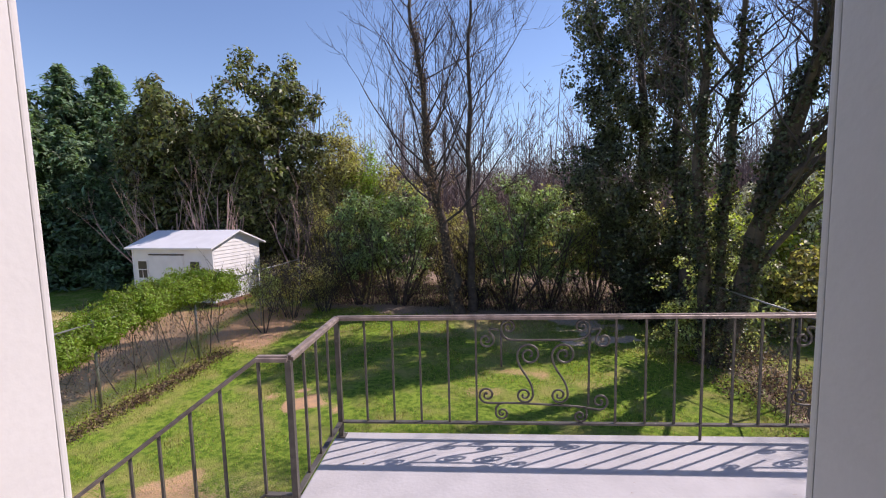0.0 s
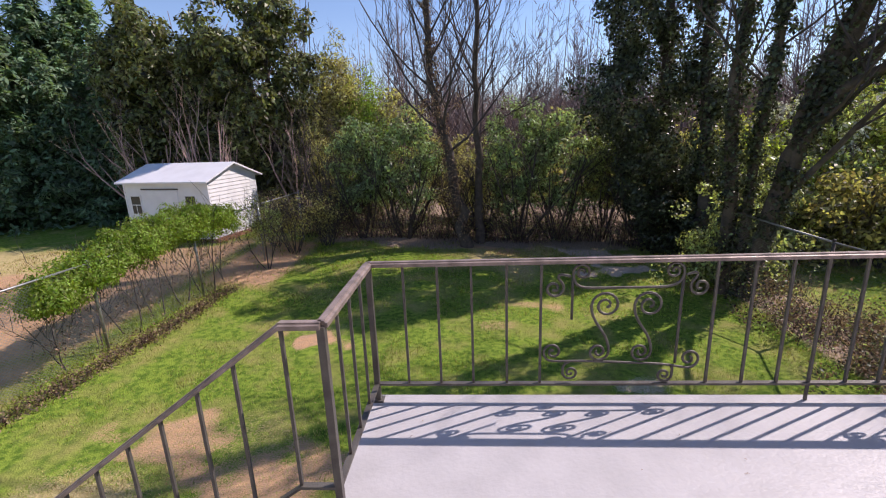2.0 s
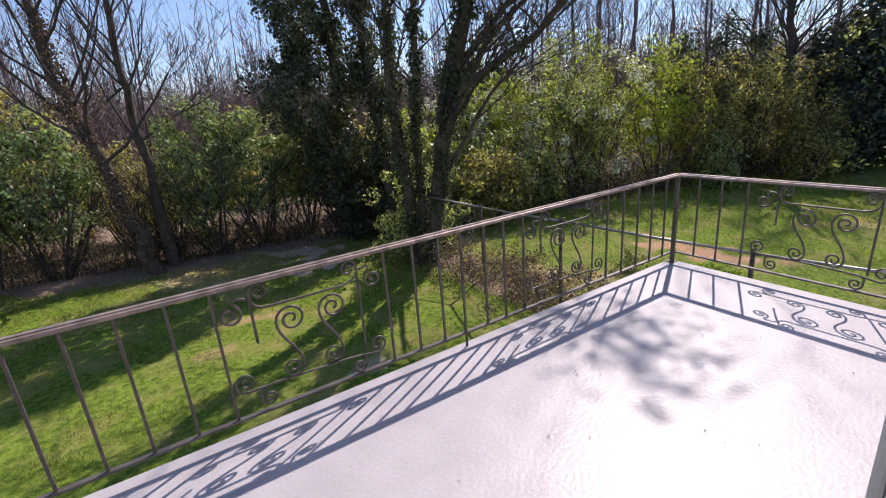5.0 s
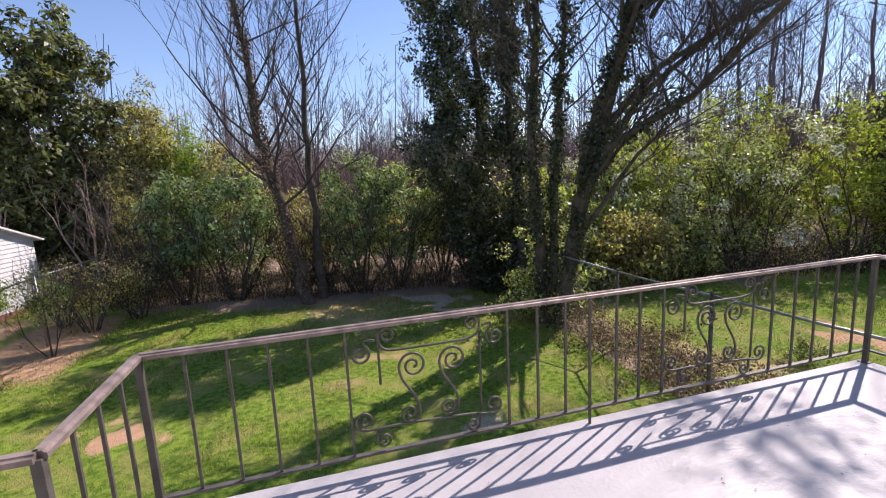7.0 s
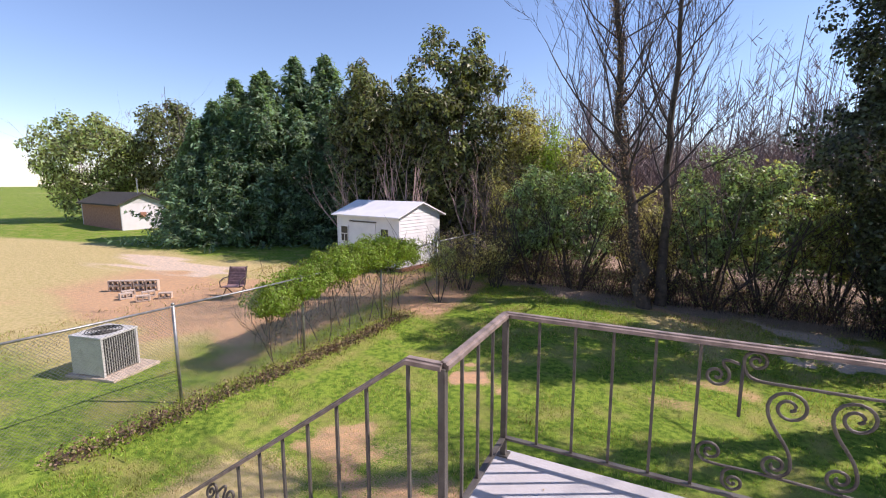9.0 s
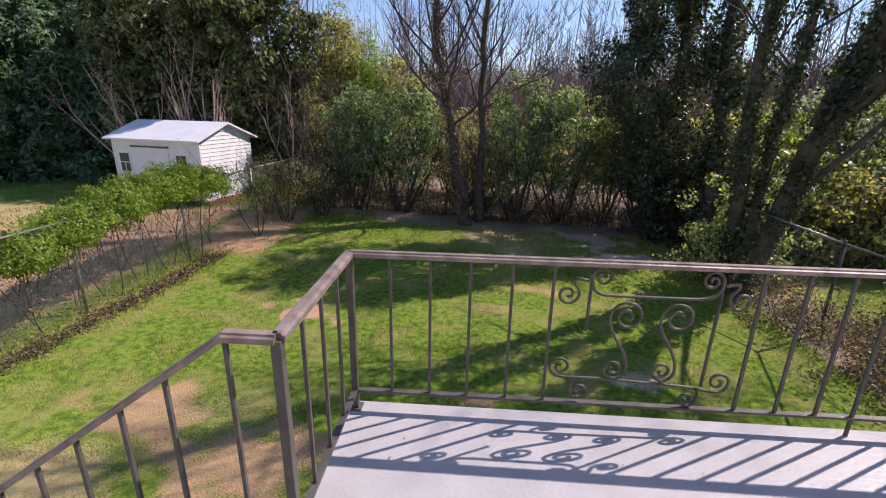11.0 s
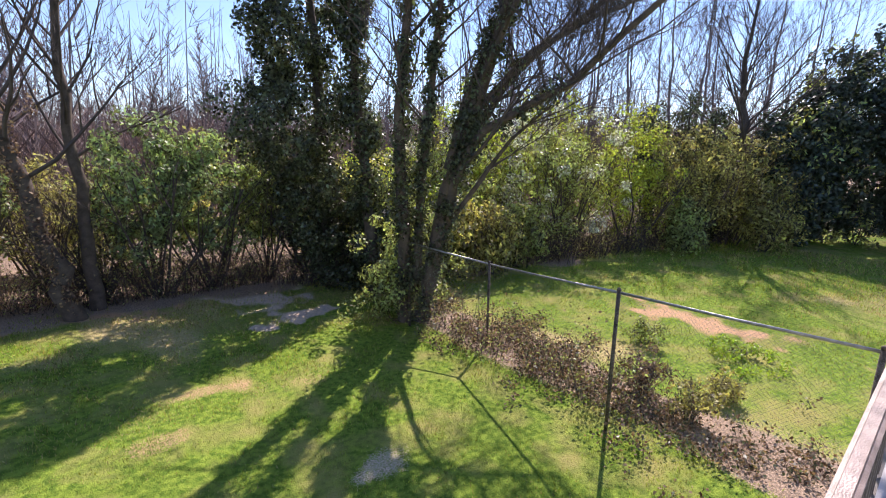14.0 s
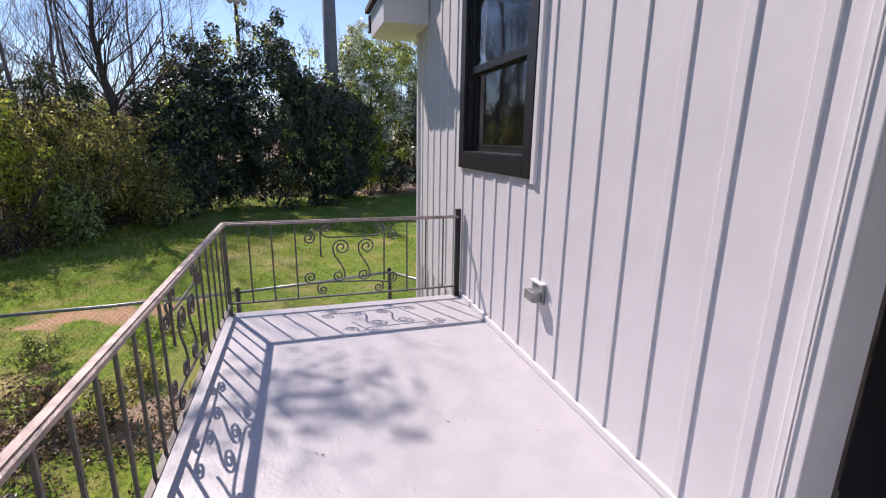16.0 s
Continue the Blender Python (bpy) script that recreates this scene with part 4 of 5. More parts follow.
ivy_tree("tall tree smothered in dark glossy ivy", 11, (6.2, 15.2, -2.78), [(0, 0, 2.8), (-0.2, 0.1, 5.5), (-0.4, 0.3, 9), (-0.5, 0.3, 11.6)], 0.28,
         [([(-0.1, 0, 0.2), (-0.3, 0, 2.4), (-1.0, 0, 4.0), (-1.25, 0, 5.5), (-0.95, 0, 6.8), (-1.25, 0.1, 8.8), (-1.25, 0.2, 11.3)], [0.95, 1.15, 1.8, 1.85, 1.5, 1.9, 1.6], 500, 105)])
ivy_tree("slim upright tree wrapped in ivy", 12, (6.75, 13.8, -2.78), [(-0.1, 0, 2.8), (-0.3, 0.1, 5.5), (-0.5, 0.1, 9.3), (-0.45, 0.1, 11.6)], 0.22,
         [([(0.1, 0, 0.1), (-0.1, 0, 2.5), (-0.35, 0.1, 6), (-0.5, 0.1, 9.4), (-0.5, 0.1, 11.0)], [0.9, 0.65, 0.5, 0.58, 0.45], 170, 120)])


def big_tree():
    rng = np.random.default_rng(21)
    b = Vector((6.35, 10.9, -2.78))
    t = thing("leaning_tree", "large leaning multi-trunk bare tree with ivy on its trunks", "tree", place=pose(*b))
    lines = [
        ([(0.00, 0.00, -0.20), (0.05, -0.55, 1.68), (0.07, -1.05, 3.36), (0.17, -1.75, 5.46), (0.31, -2.57, 7.46), (0.43, -3.53, 9.66)], 0.23),
        ([(-0.35, 0.15, -0.10), (-0.73, -0.31, 2.58), (-1.13, -0.83, 5.11), (-1.27, -1.37, 7.46), (-1.77, -2.08, 10.32)], 0.17),
        ([(0.08, -0.61, 1.78), (0.08, -1.28, 3.64), (0.19, -1.91, 4.75), (1.09, -3.43, 5.59), (1.56, -4.72, 6.82), (2.00, -5.77, 7.92)], 0.13),
        ([(-0.06, -1.18, 3.92), (0.16, -1.67, 5.81), (0.66, -2.38, 7.85), (1.07, -3.05, 9.66)], 0.12),
        ([(-0.20, -0.08, 0.85), (-0.52, -0.75, 3.55), (-0.70, -1.48, 6.23), (-0.97, -2.26, 8.96)], 0.12),
        # unseen limb, added to carry the clump that shades the porch floor
        ([(1.4, -1.8, 7.6), (1.5, -3.0, 8.6), (1.5, -5.0, 9.2), (1.9, -6.7, 9.6)], 0.06),
        ([(0.07, -1.24, 4.02), (1.4, -1.5, 5.9), (3.4, -1.7, 7.4), (5.4, -2.0, 8.6)], 0.101),
        ([(0.15, -1.59, 5.02), (1.2, -2.4, 6.4), (2.8, -2.8, 7.3), (4.6, -2.9, 8.0)], 0.09),
        ([(0.19, -1.82, 5.64), (-0.17, -3.31, 7.30), (0.75, -2.9, 7.9)], 0.07),
        ([(0.07, -0.78, 2.28), (0.50, -1.61, 3.64), (0.82, -2.20, 4.57), (1.33, -2.85, 5.29)], 0.07),
    ]
    trunk_mesh(t, rng, lines, sides=10)
    bm = bmesh.new()
    for pts, r in lines:
        P = [Vector(p) for p in pts]
        for k in range(24 if r in (0.101, 0.09) else 11 if r > 0.1 else 0 if r == 0.06 else 9):
            f = rng.uniform(0.3 if r in (0.101, 0.09) else 0.42, 0.7 if r == 0.13 else 1.0) * (len(P) - 1)
            i = min(int(f), len(P) - 2)
            q = P[i].lerp(P[i + 1], f - i)
            d = (P[i + 1] - P[i]).normalized()
            az = rng.uniform(0, 6.28)
            grow(bm, rng, q, d * 0.5 + Vector((math.cos(az), math.sin(az), 0.35)), rng.uniform(1.6, 3.2), max(r * 0.22, 0.015), 3, 0.5, 0.3, (3, 5), 5, 0.13)
    twigs_part("branchwork", bm, TWIG, t, smooth=True)
    for (pts, r), (z0, z1), n in zip(lines, ((0, 9.5), (0, 10.2), (2, 5.5), (4, 9.5), (1, 8.9), (9.1, 9.6), (4, 6), (5, 6.5), (6, 7), (2, 3)), (130, 150, 36, 50, 90, 26, 10, 10, 4, 8)):
        zs = [p[2] for p in pts]
        q = rng.uniform(z0, z1, n)
        c = np.stack([np.interp(q, zs, [p[0] for p in pts]), np.interp(q, zs, [p[1] for p in pts]), q], axis=1) + rng.normal(0, r * 0.55, (n, 3))
        # the clump above 9 m is out of view, added to cast porch leaf shade
        leafy(t, "ivy", rng, c, 0.19 if z0 < 9 else 0.42, 60 if z0 < 9 else 44, 0.075, IVY, 0.8, 1.2, 0.3)
    c = np.array([[rng.normal(-0.4, 0.55), rng.normal(0.25, 0.4), rng.uniform(0.3, 2.7)] for k in range(62)])
    leafy(t, "ivy", rng, c, 0.27, 90, 0.085, PRIVET, 0.7, 1.0, 0.2)


big_tree()

# hedge of privet along the back
for x, y, rx, h, seed, mat, low in ((-4.5, 16.9, 1.3, 4.3, 31, HEDGE, 0.24), (-2.8, 16.8, 1.6, 4.75, 32, HEDGE, 0.2), (1.5, 17.2, 1.3, 5.4, 35, HEDGE, 0.22), (3.0, 17.3, 1.35, 4.9, 36, HEDGE, 0.22),
                                    (4.7, 17.2, 1.1, 4.2, 37, PRIVET, 0.25), (5.9, 16.6, 1.1, 4.2, 38, IVY, 0.15)):
    bush("privet_bush", "tall glossy dark-green privet bush with bare lower stems", seed, x, y, (rx, 1.1), h, mat, 110, 85, 0.30, 0.125, 12, "back hedge", low=low, hollow=0.35)
for x, y, rx, h, seed in ((-6.1, 17.6, 1.0, 4.6, 33), (-0.7, 18.0, 1.1, 4.0, 34), (0.1, 17.2, 0.7, 3.2, 39)):
    bush("olive_brush", "twiggy olive-brown brush between the hedge bushes", seed, x, y, (rx, 0.8), h, OLIVE, 60, 40, 0.32, 0.08, 22, "back hedge brush", low=0.1, hollow=0.2)

# magnolias and bare shrubs behind the shed
def magnolia(label, seed, x, y, r, h, mat=MAGNOLIA, leaf=0.24):
    rng = np.random.default_rng(seed)
    t = thing("magnolia_tree", label, "tree", "magnolias", pose(x, y, gz(x, y)))
    trunk_mesh(t, rng, [([(0, 0, -0.1), (0.1, 0, h * 0.4), (0, 0.1, h * 0.9)], 0.2)])
    bm = bmesh.new()
    for k in range(10):
        a = k * 2.4
        grow(bm, rng, (0, 0, h * rng.uniform(0.2, 0.6)), (math.cos(a), math.sin(a), 0.6), r * 1.1, 0.05, 2, 0.5, 0.3, (2, 4))
    twigs_part("branchwork", bm, TWIG, t)
    c = crown_centres(rng, (0, 0, h * 0.5), (r, r, h * 0.52), 340, 0.35, 0.35)
    leafy(t, "foliage", rng, c, 0.44, 85, leaf, mat, 0.45, 0.9, 0.0)
    return t


magnolia("tall broad-leaved evergreen magnolia behind the shed", 41, -9.5, 21.0, 2.2, 10.9)
magnolia("dark evergreen magnolia with glossy leaves", 42, -12.5, 21.5, 1.45, 9.4)
magnolia("rounded evergreen magnolia beside dark conifers", 43, -15.3, 21.0, 1.9, 9.7)
magnolia("olive-green evergreen tree at the hedge", 44, -6.4, 21.2, 1.5, 7.8, OLIVE, 0.15)
magnolia("yellow-green leafy tree sloping down to the hedge", 45, -4.9, 20.4, 1.1, 5.9, BRIGHT, 0.12)
for x, y, seed, lean, stems, tall in ((-13.9, 18.6, 51, -0.22, 7, 4.0), (-11.0, 18.6, 52, -0.14, 7, 4.3), (-8.0, 19.0, 53, 0.05, 3, 3.4)):
    rng = np.random.default_rng(seed)
    t = thing("crepe_myrtle", "bare pale-barked multi-stem shrub behind the shed", "shrub", "bare shrubs", pose(x, y, gz(x, y)))
    bm = bmesh.new()
    for k in range(stems):
        az = k * 2.4 + rng.uniform(-0.3, 0.3)
        way = (math.cos(az) * 0.42 + lean, math.sin(az) * 0.25 - 0.1, 1)
        grow(bm, rng, (rng.normal(0, .12), rng.normal(0, .1), -0.1), way, tall * rng.uniform(0.75, 1.1), 0.06, 2, 0.34, 0.3, (3, 4), 5, 0.09, shrink=0.5)
    twigs_part("stem", bm, PALE_TWIG, t, smooth=True)


# cypress row
def cypress_mesh(seed, h, r):
    """Feathered fans that sweep out and up round a pointed cone."""
    rng = np.random.default_rng(seed)
    n, per = 330, 44
    f = rng.uniform(0, 1, n) ** 0.8
    z = h * (0.02 + 0.97 * f)
    az = rng.uniform(0, 6.28, n)
    reach = 1.75 * r * (1.0 - f) ** 0.8 * rng.uniform(0.35, 1.1, n) * (1 + 0.2 * np.sin(3 * az + z * 0.9 + seed)) + 0.05
    k = rng.uniform(0.45, 1.0, (n, per))
    side = rng.normal(0, 1, (n, per)) * 0.24 * (1.15 - k) * np.clip(reach, 0.5, 2)[:, None]
    rr = reach[:, None] * k
    c, s = np.cos(az)[:, None], np.sin(az)[:, None]
    pts = np.stack([c * rr - s * side, s * rr + c * side, z[:, None] + 0.22 * rr * k + rng.normal(0, 0.08, (n, per))], axis=-1).reshape(-1, 3)
    pts[:, 2] -= 0.25 * np.repeat(reach, per)
    nrm = np.stack([np.repeat(np.cos(az), per) * 0.5, np.repeat(np.sin(az), per) * 0.5, np.ones(n * per)], axis=1)
    return facing_leaves(rng, pts, nrm, 0.30, 0.36, 0.5).reshape(-1, 3)


def cypress_mass(seed, h, r):
    """One cypress: a main leader and lower side leaders that blur its outline."""
    rng = np.random.default_rng(seed + 500)
    out = [cypress_mesh(seed, h, r)]
    for k in range(4):
        a = k * 1.57 + rng.uniform(-0.5, 0.5)
        f = rng.uniform(0.62, 0.88)
        out.append(cypress_mesh(seed + 20 * k + 7, h * f, r * 0.6) + np.array([math.cos(a), math.sin(a), 0]) * r * rng.uniform(0.45, 0.85))
    return np.concatenate(out)


for i, (x, y, h, r) in enumerate(((-24.6, 20.4, 10.0, 3.4), (-21.9, 22.8, 11.6, 3.5), (-20.4, 24.0, 11.9, 3.5), (-26.4, 20.2, 8.8, 3.0), (-18.4, 25.2, 11.0, 3.4), (-23.2, 21.4, 10.6, 3.2), (-17.0, 24.4, 9.4, 3.0))):
    t = thing("cypress_tree", "dense dark blue-green cypress reaching the ground", "tree", "cypress row", pose(x, y, gz(x, y)))
    rng = np.random.default_rng(60 + i)
    trunk_mesh(t, rng, [([(0, 0, -0.1), (0, 0, h * 0.5), (0, 0, h * 0.95)], 0.18)])
    quads_object("foliage", cypress_mass(60 + i, h, r), CYPRESS, t)["kind"] = "stuff"
bush("broadleaf_tree", "rounded olive-green evergreen tree beyond the neighbour's lawn", 71, -45.0, 29.5, (4.8, 4.0), 11.2, MAGNOLIA, 150, 110, 1.0, 0.34, 3, category="tree", low=0.12, hollow=0.6)
bush("broadleaf_tree", "rounded green evergreen tree by the far house", 72, -51.0, 25.0, (5.0, 4.0), 10.4, PRIVET, 150, 110, 1.0, 0.34, 3, category="tree", low=0.12, hollow=0.6)

# growth on the left fence
for x, y, r, h, seed in ((-7.85, 7.0, 0.5, 1.8, 80), (-7.85, 7.8, 0.65, 2.0, 81), (-7.8, 8.6, 0.75, 2.2, 82), (-7.7, 9.4, 0.85, 2.3, 83), (-7.6, 10.2, 0.85, 2.35, 84), (-7.5, 11.0, 0.85, 2.35, 89), (-7.45, 11.8, 0.7, 2.2, 90)):
    t = bush("fence_shrub", "bright green leafy shrub growing over the chain-link fence", seed, x, y, (r, r), h, BRIGHT, 85, 120, 0.2, 0.06, 2, "fence shrubs", low=0.64, hollow=0.15)
    rng = np.random.default_rng(seed)
    leafy(t, "dead_vine", rng, np.stack([rng.normal(0, r * 0.4, 30), rng.normal(0, r * 0.7, 30), rng.uniform(0.4, h * 0.7, 30)], axis=1), 0.18, 8, 0.055, DEAD)
    bm = bmesh.new()
    for k in range(9):
        p = Vector((rng.normal(0, 0.12), rng.normal(0, r * 0.6), h * rng.uniform(0.55, 0.8)))
        d = Vector((rng.normal(0, 0.3), rng.normal(0, 0.3), -1)).normalized()
        q = [p + d * (0.22 * i) + Vector(rng.normal(0, 0.05, 3)) for i in range(5)]
        tube_bm(bm, q, 0.006, 3, cap=False)
    twigs_part("hanging_vine", bm, RUSTED, t)
bush("young_tree", "small spindly green tree at the end of the fence", 85, -6.65, 12.9, (0.55, 0.55), 2.2, PRIVET, 26, 60, 0.22, 0.07, 5, low=0.4, hollow=0.2)
for x, y, r, h, seed in ((-6.4, 14.6, 1.0, 2.2, 86), (-5.6, 15.6, 0.9, 2.4, 87), (-7.3, 15.2, 0.9, 1.9, 88)):
    bush("olive_brush", "thin olive-brown brush at the lawn's edge", seed, x, y, (r, 0.7), h, OLIVE, 34, 55, 0.3, 0.07, 14, "lawn edge brush", low=0.1, hollow=0.2)

# right: flowering shrub, young leaves, evergreens
bush("flowering_shrub", "large pale silvery flowering shrub at the wood's edge", 91, 16.0, 13.6, (2.7, 2.3), 6.2, PRIVET, 110, 70, 0.45, 0.14, 16, low=0.1, hollow=0.35, mat2=PALE_GLINT)
bush("flowering_shrub", "pale silvery shrub with tangled stems", 92, 12.2, 16.0, (2.4, 2.0), 4.8, PRIVET, 110, 80, 0.45, 0.15, 14, low=0.1, hollow=0.35, mat2=PALE_GLINT)
for x, y, r, h, mat, seed in ((19.8, 12.2, 1.8, 6.4, YELLOW_GREEN, 93), (22.3, 10.6, 2.0, 6.2, OLIVE, 94), (25.0, 9.6, 2.4, 5.6, OLIVE, 95), (10.2, 15.2, 1.8, 3.6, YELLOW_GREEN, 96), (13.6, 17.5, 2.2, 7.0, YELLOW_GREEN, 97), (8.6, 16.6, 1.6, 4.2, OLIVE, 98), (27.2, 8.6, 1.8, 5.2, OLIVE, 99), (17.8, 15.6, 2.0, 7.6, YELLOW_GREEN, 100)):
    bush("spring_shrub", "tall shrub with thin young yellow-green leaves" if mat is YELLOW_GREEN else "tall olive-green shrub at the wood's edge", seed, x, y, (r, r), h, mat, 95, 62, 0.45, 0.16, 9, "woodland edge", low=0.08, hollow=0.25)
for x, y, r, h, seed in ((29.6, 6.6, 2.2, 9.4, 101), (30.2, 3.2, 2.6, 11.2, 102), (31.0, 0.4, 2.2, 9.0, 103), (27.6, 8.0, 1.8, 6.6, 104), (33.6, -1.6, 2.2, 8.0, 106)):
    bush("evergreen_tree", "dense dark evergreen tree at the end of the lawn", seed, x, y, (r, r), h, DARK_EVERGREEN, 230, 72, 0.55, 0.24, 4, "far evergreens", "tree", low=0.03, hollow=0.6, mat2=PRIVET)
bush("evergreen_tree", "tall grey-green evergreen tree beside the house", 105, 38.5, -5.2, (3.6, 3.4), 13.5, PRIVET, 230, 90, 0.7, 0.24, 4, "far evergreens", "tree", low=0.05, hollow=0.55, mat2=PALE_GLINT)
bush("spring_shrub", "yellow-green leafy tree beneath dark evergreens", 107, 35.0, -3.4, (1.7, 1.7), 6.6, YELLOW_GREEN, 90, 90, 0.5, 0.15, 5, low=0.15)
bush("evergreen_tree", "dark evergreen at the end of the lawn", 108, 37.6, -9.0, (3.4, 3.0), 9.5, DARK_EVERGREEN, 200, 80, 0.6, 0.22, 4, "far evergreens", "tree", low=0.03, hollow=0.6)

for x, y, h, seed in ((22.6, 12.9, 6.9, 311), (23.6, 11.6, 7.2, 312), (24.2, 10.6, 6.6, 313)):
    ivy_tree("short dead trunk thickly wrapped in ivy", seed, (x, y, -2.8), [(0, 0, 2), (0.1, 0, 4), (0, 0.1, h)], 0.16,
             [([(0, 0, 0.3), (0.1, 0, h * 0.5), (0, 0.1, h * 0.85), (0.1, 0, h)], [0.4, 0.5, 0.75, 0.5], 70, 90)], 2)

# bare woods behind
woods = []
for k in range(4):
    t, _ = bare_tree("woodland_tree", "bare grey-brown tree in the woods behind", 200 + k, (0, 300 + 10 * k, -60), [(0.1, 0, 3), (0.0, 0.1, 6), (0.2, 0, 9), (0.3, 0.1, 13)], 0.13, 14, 3, FAR_TWIG, (3, 4), 3.4, 0.3, up=0.7, group="bare woods")
    woods.append(t)
rng = np.random.default_rng(77)
spots_done = []
for k in range(6):
    az = radians(rng.uniform(-62, 100))
    d = rng.uniform(27, 62)
    x, y = d * math.sin(az), d * math.cos(az)
    if x > 20 and y < 12 or (x < -8 and y < 26):
        continue
    s = rng.uniform(0.6, 1.0)
    m = pose(x, y, -3.2, 0, 0, rng.uniform(0, 360))
    c = copy_thing(woods[k % 4], m)
    c.scale = (s, s, s)
for k, (x, y, s) in enumerate(((21.0, 15.5, 0.85), (24.5, 13.0, 1.0), (28.5, 12.4, 0.95), (32.0, 9.0, 1.0), (35.5, 5.0, 0.95), (18.0, 18.5, 0.9), (14.5, 21.0, 0.8), (39.0, 0.5, 0.9), (23.5, 19.0, 1.1), (27.0, 19.0, 1.15), (30.5, 18.5, 1.1), (37.5, 8.0, 1.05), (25.0, 22.0, 1.15), (21.0, 21.0, 1.05), (36.0, 16.0, 1.3), (38.0, 20.0, 1.35), (33.0, 20.0, 1.3), (40.0, 13.0, 1.3), (30.0, 24.0, 1.3), (36.0, 25.0, 1.4), (28.0, 27.0, 1.4), (42.0, 18.0, 1.4))):
    c = copy_thing(woods[k % 4], pose(x, y, -2.85, 0, 0, 77 * k))
    c.scale = (s, s, s)
for k, w in enumerate(woods):
    w.matrix_world = pose((-3, 9, 20, -16)[k], (30, 26, 24, 33)[k], -3.0)
t, _ = bare_tree("bare_tree", "large spreading bare tree beyond the lawn", 301, (26.5, 10.2, -2.78), [(0, 0, 3), (0.1, 0, 6), (0, 0.2, 9), (0.2, 0, 13)], 0.28, 34, 3, TWIG, (4, 5), 5.6, 0.34, spread=0.45, up=0.35)

# ---- thickets, far woods and grass ----
def slivers(rng, bases, ways, lengths, width):
    """Thin tapered strips from bases along ways, turned at random."""
    n = len(bases)
    d = np.asarray(ways, dtype=float)
    d /= np.linalg.norm(d, axis=1)[:, None]
    s = np.cross(d, rng.normal(size=(n, 3)))
    s /= np.linalg.norm(s, axis=1)[:, None] + 1e-9
    w = np.asarray(width).reshape(-1, 1) * 0.5
    tip = bases + d * np.asarray(lengths).reshape(-1, 1)
    return np.stack([bases - s * w, bases + s * w, tip + s * w * 0.3, tip - s * w * 0.3], axis=1).reshape(-1, 3)


def stuff(name, verts, mat, label, category, n=4):
    return tagged(quads_object(name, verts, mat, n=n), label, category, "", "stuff")


def far_woods():
    rng = np.random.default_rng(400)
    az = np.radians(rng.uniform(-66, 108, 1900))
    d = rng.uniform(27, 85, 1900)
    x, y = d * np.sin(az), d * np.cos(az)
    ok = ~((x < -9) & (y < 27)) & ~((x > 14) & (x < 36) & (y < 22 - 0.3 * (x - 14)))
    x, y = x[ok], y[ok]
    n = len(x)
    h = rng.uniform(7, 14, n)
    b = np.stack([x, y, np.full(n, -3.2)], axis=1)
    v = [slivers(rng, b, np.stack([rng.normal(0, .06, n), rng.normal(0, .06, n), np.ones(n)], axis=1), h, rng.uniform(0.07, 0.16, n))]
    k = 52
    bb = np.repeat(b, k, axis=0)
    f = rng.uniform(0.3, 0.95, n * k)
    bb[:, 2] += f * np.repeat(h, k)
    bb[:, :2] += rng.normal(0, 0.15, (n * k, 2))
    a = rng.uniform(0, 6.28, n * k)
    ways = np.stack([np.cos(a), np.sin(a), rng.uniform(0.5, 2.2, n * k)], axis=1)
    v.append(slivers(rng, bb, ways, rng.uniform(0.8, 3.2, n * k) * (1.2 - f), np.full(n * k, 0.044)))
    stuff("far_woods", np.concatenate(v), FAR_TWIG, "distant bare brown woods behind the yard", "woods")


far_woods()


def far_scrub():
    """Dense brown brushwood that closes the view between hedge and sky."""
    rng = np.random.default_rng(405)
    n, k = 1500, 80
    az = np.radians(rng.uniform(-40, 72, n))
    d = rng.uniform(34, 80, n)
    x, y = d * np.sin(az), d * np.cos(az)
    h = rng.uniform(4.5, 7.0, n) * (0.75 + d / 110)
    b = np.stack([x, y, np.full(n, -3.1)], axis=1)
    v = [slivers(rng, b, np.stack([rng.normal(0, .1, n), rng.normal(0, .1, n), np.ones(n)], axis=1), h, rng.uniform(0.05, 0.1, n))]
    bb = np.repeat(b, k, axis=0)
    f = rng.uniform(0.15, 0.97, n * k)
    bb[:, 2] += f * np.repeat(h, k)
    bb[:, :2] += rng.normal(0, 0.5, (n * k, 2))
    a = rng.uniform(0, 6.28, n * k)
    ways = np.stack([np.cos(a), np.sin(a), rng.uniform(0.4, 1.8, n * k)], axis=1)
    v.append(slivers(rng, bb, ways, rng.uniform(0.6, 2.2, n * k), np.full(n * k, 0.035)))
    stuff("far_scrub", np.concatenate(v), HAZE_TWIG, "distant reddish-brown leafless brushwood beyond the hedge", "woods")


far_scrub()


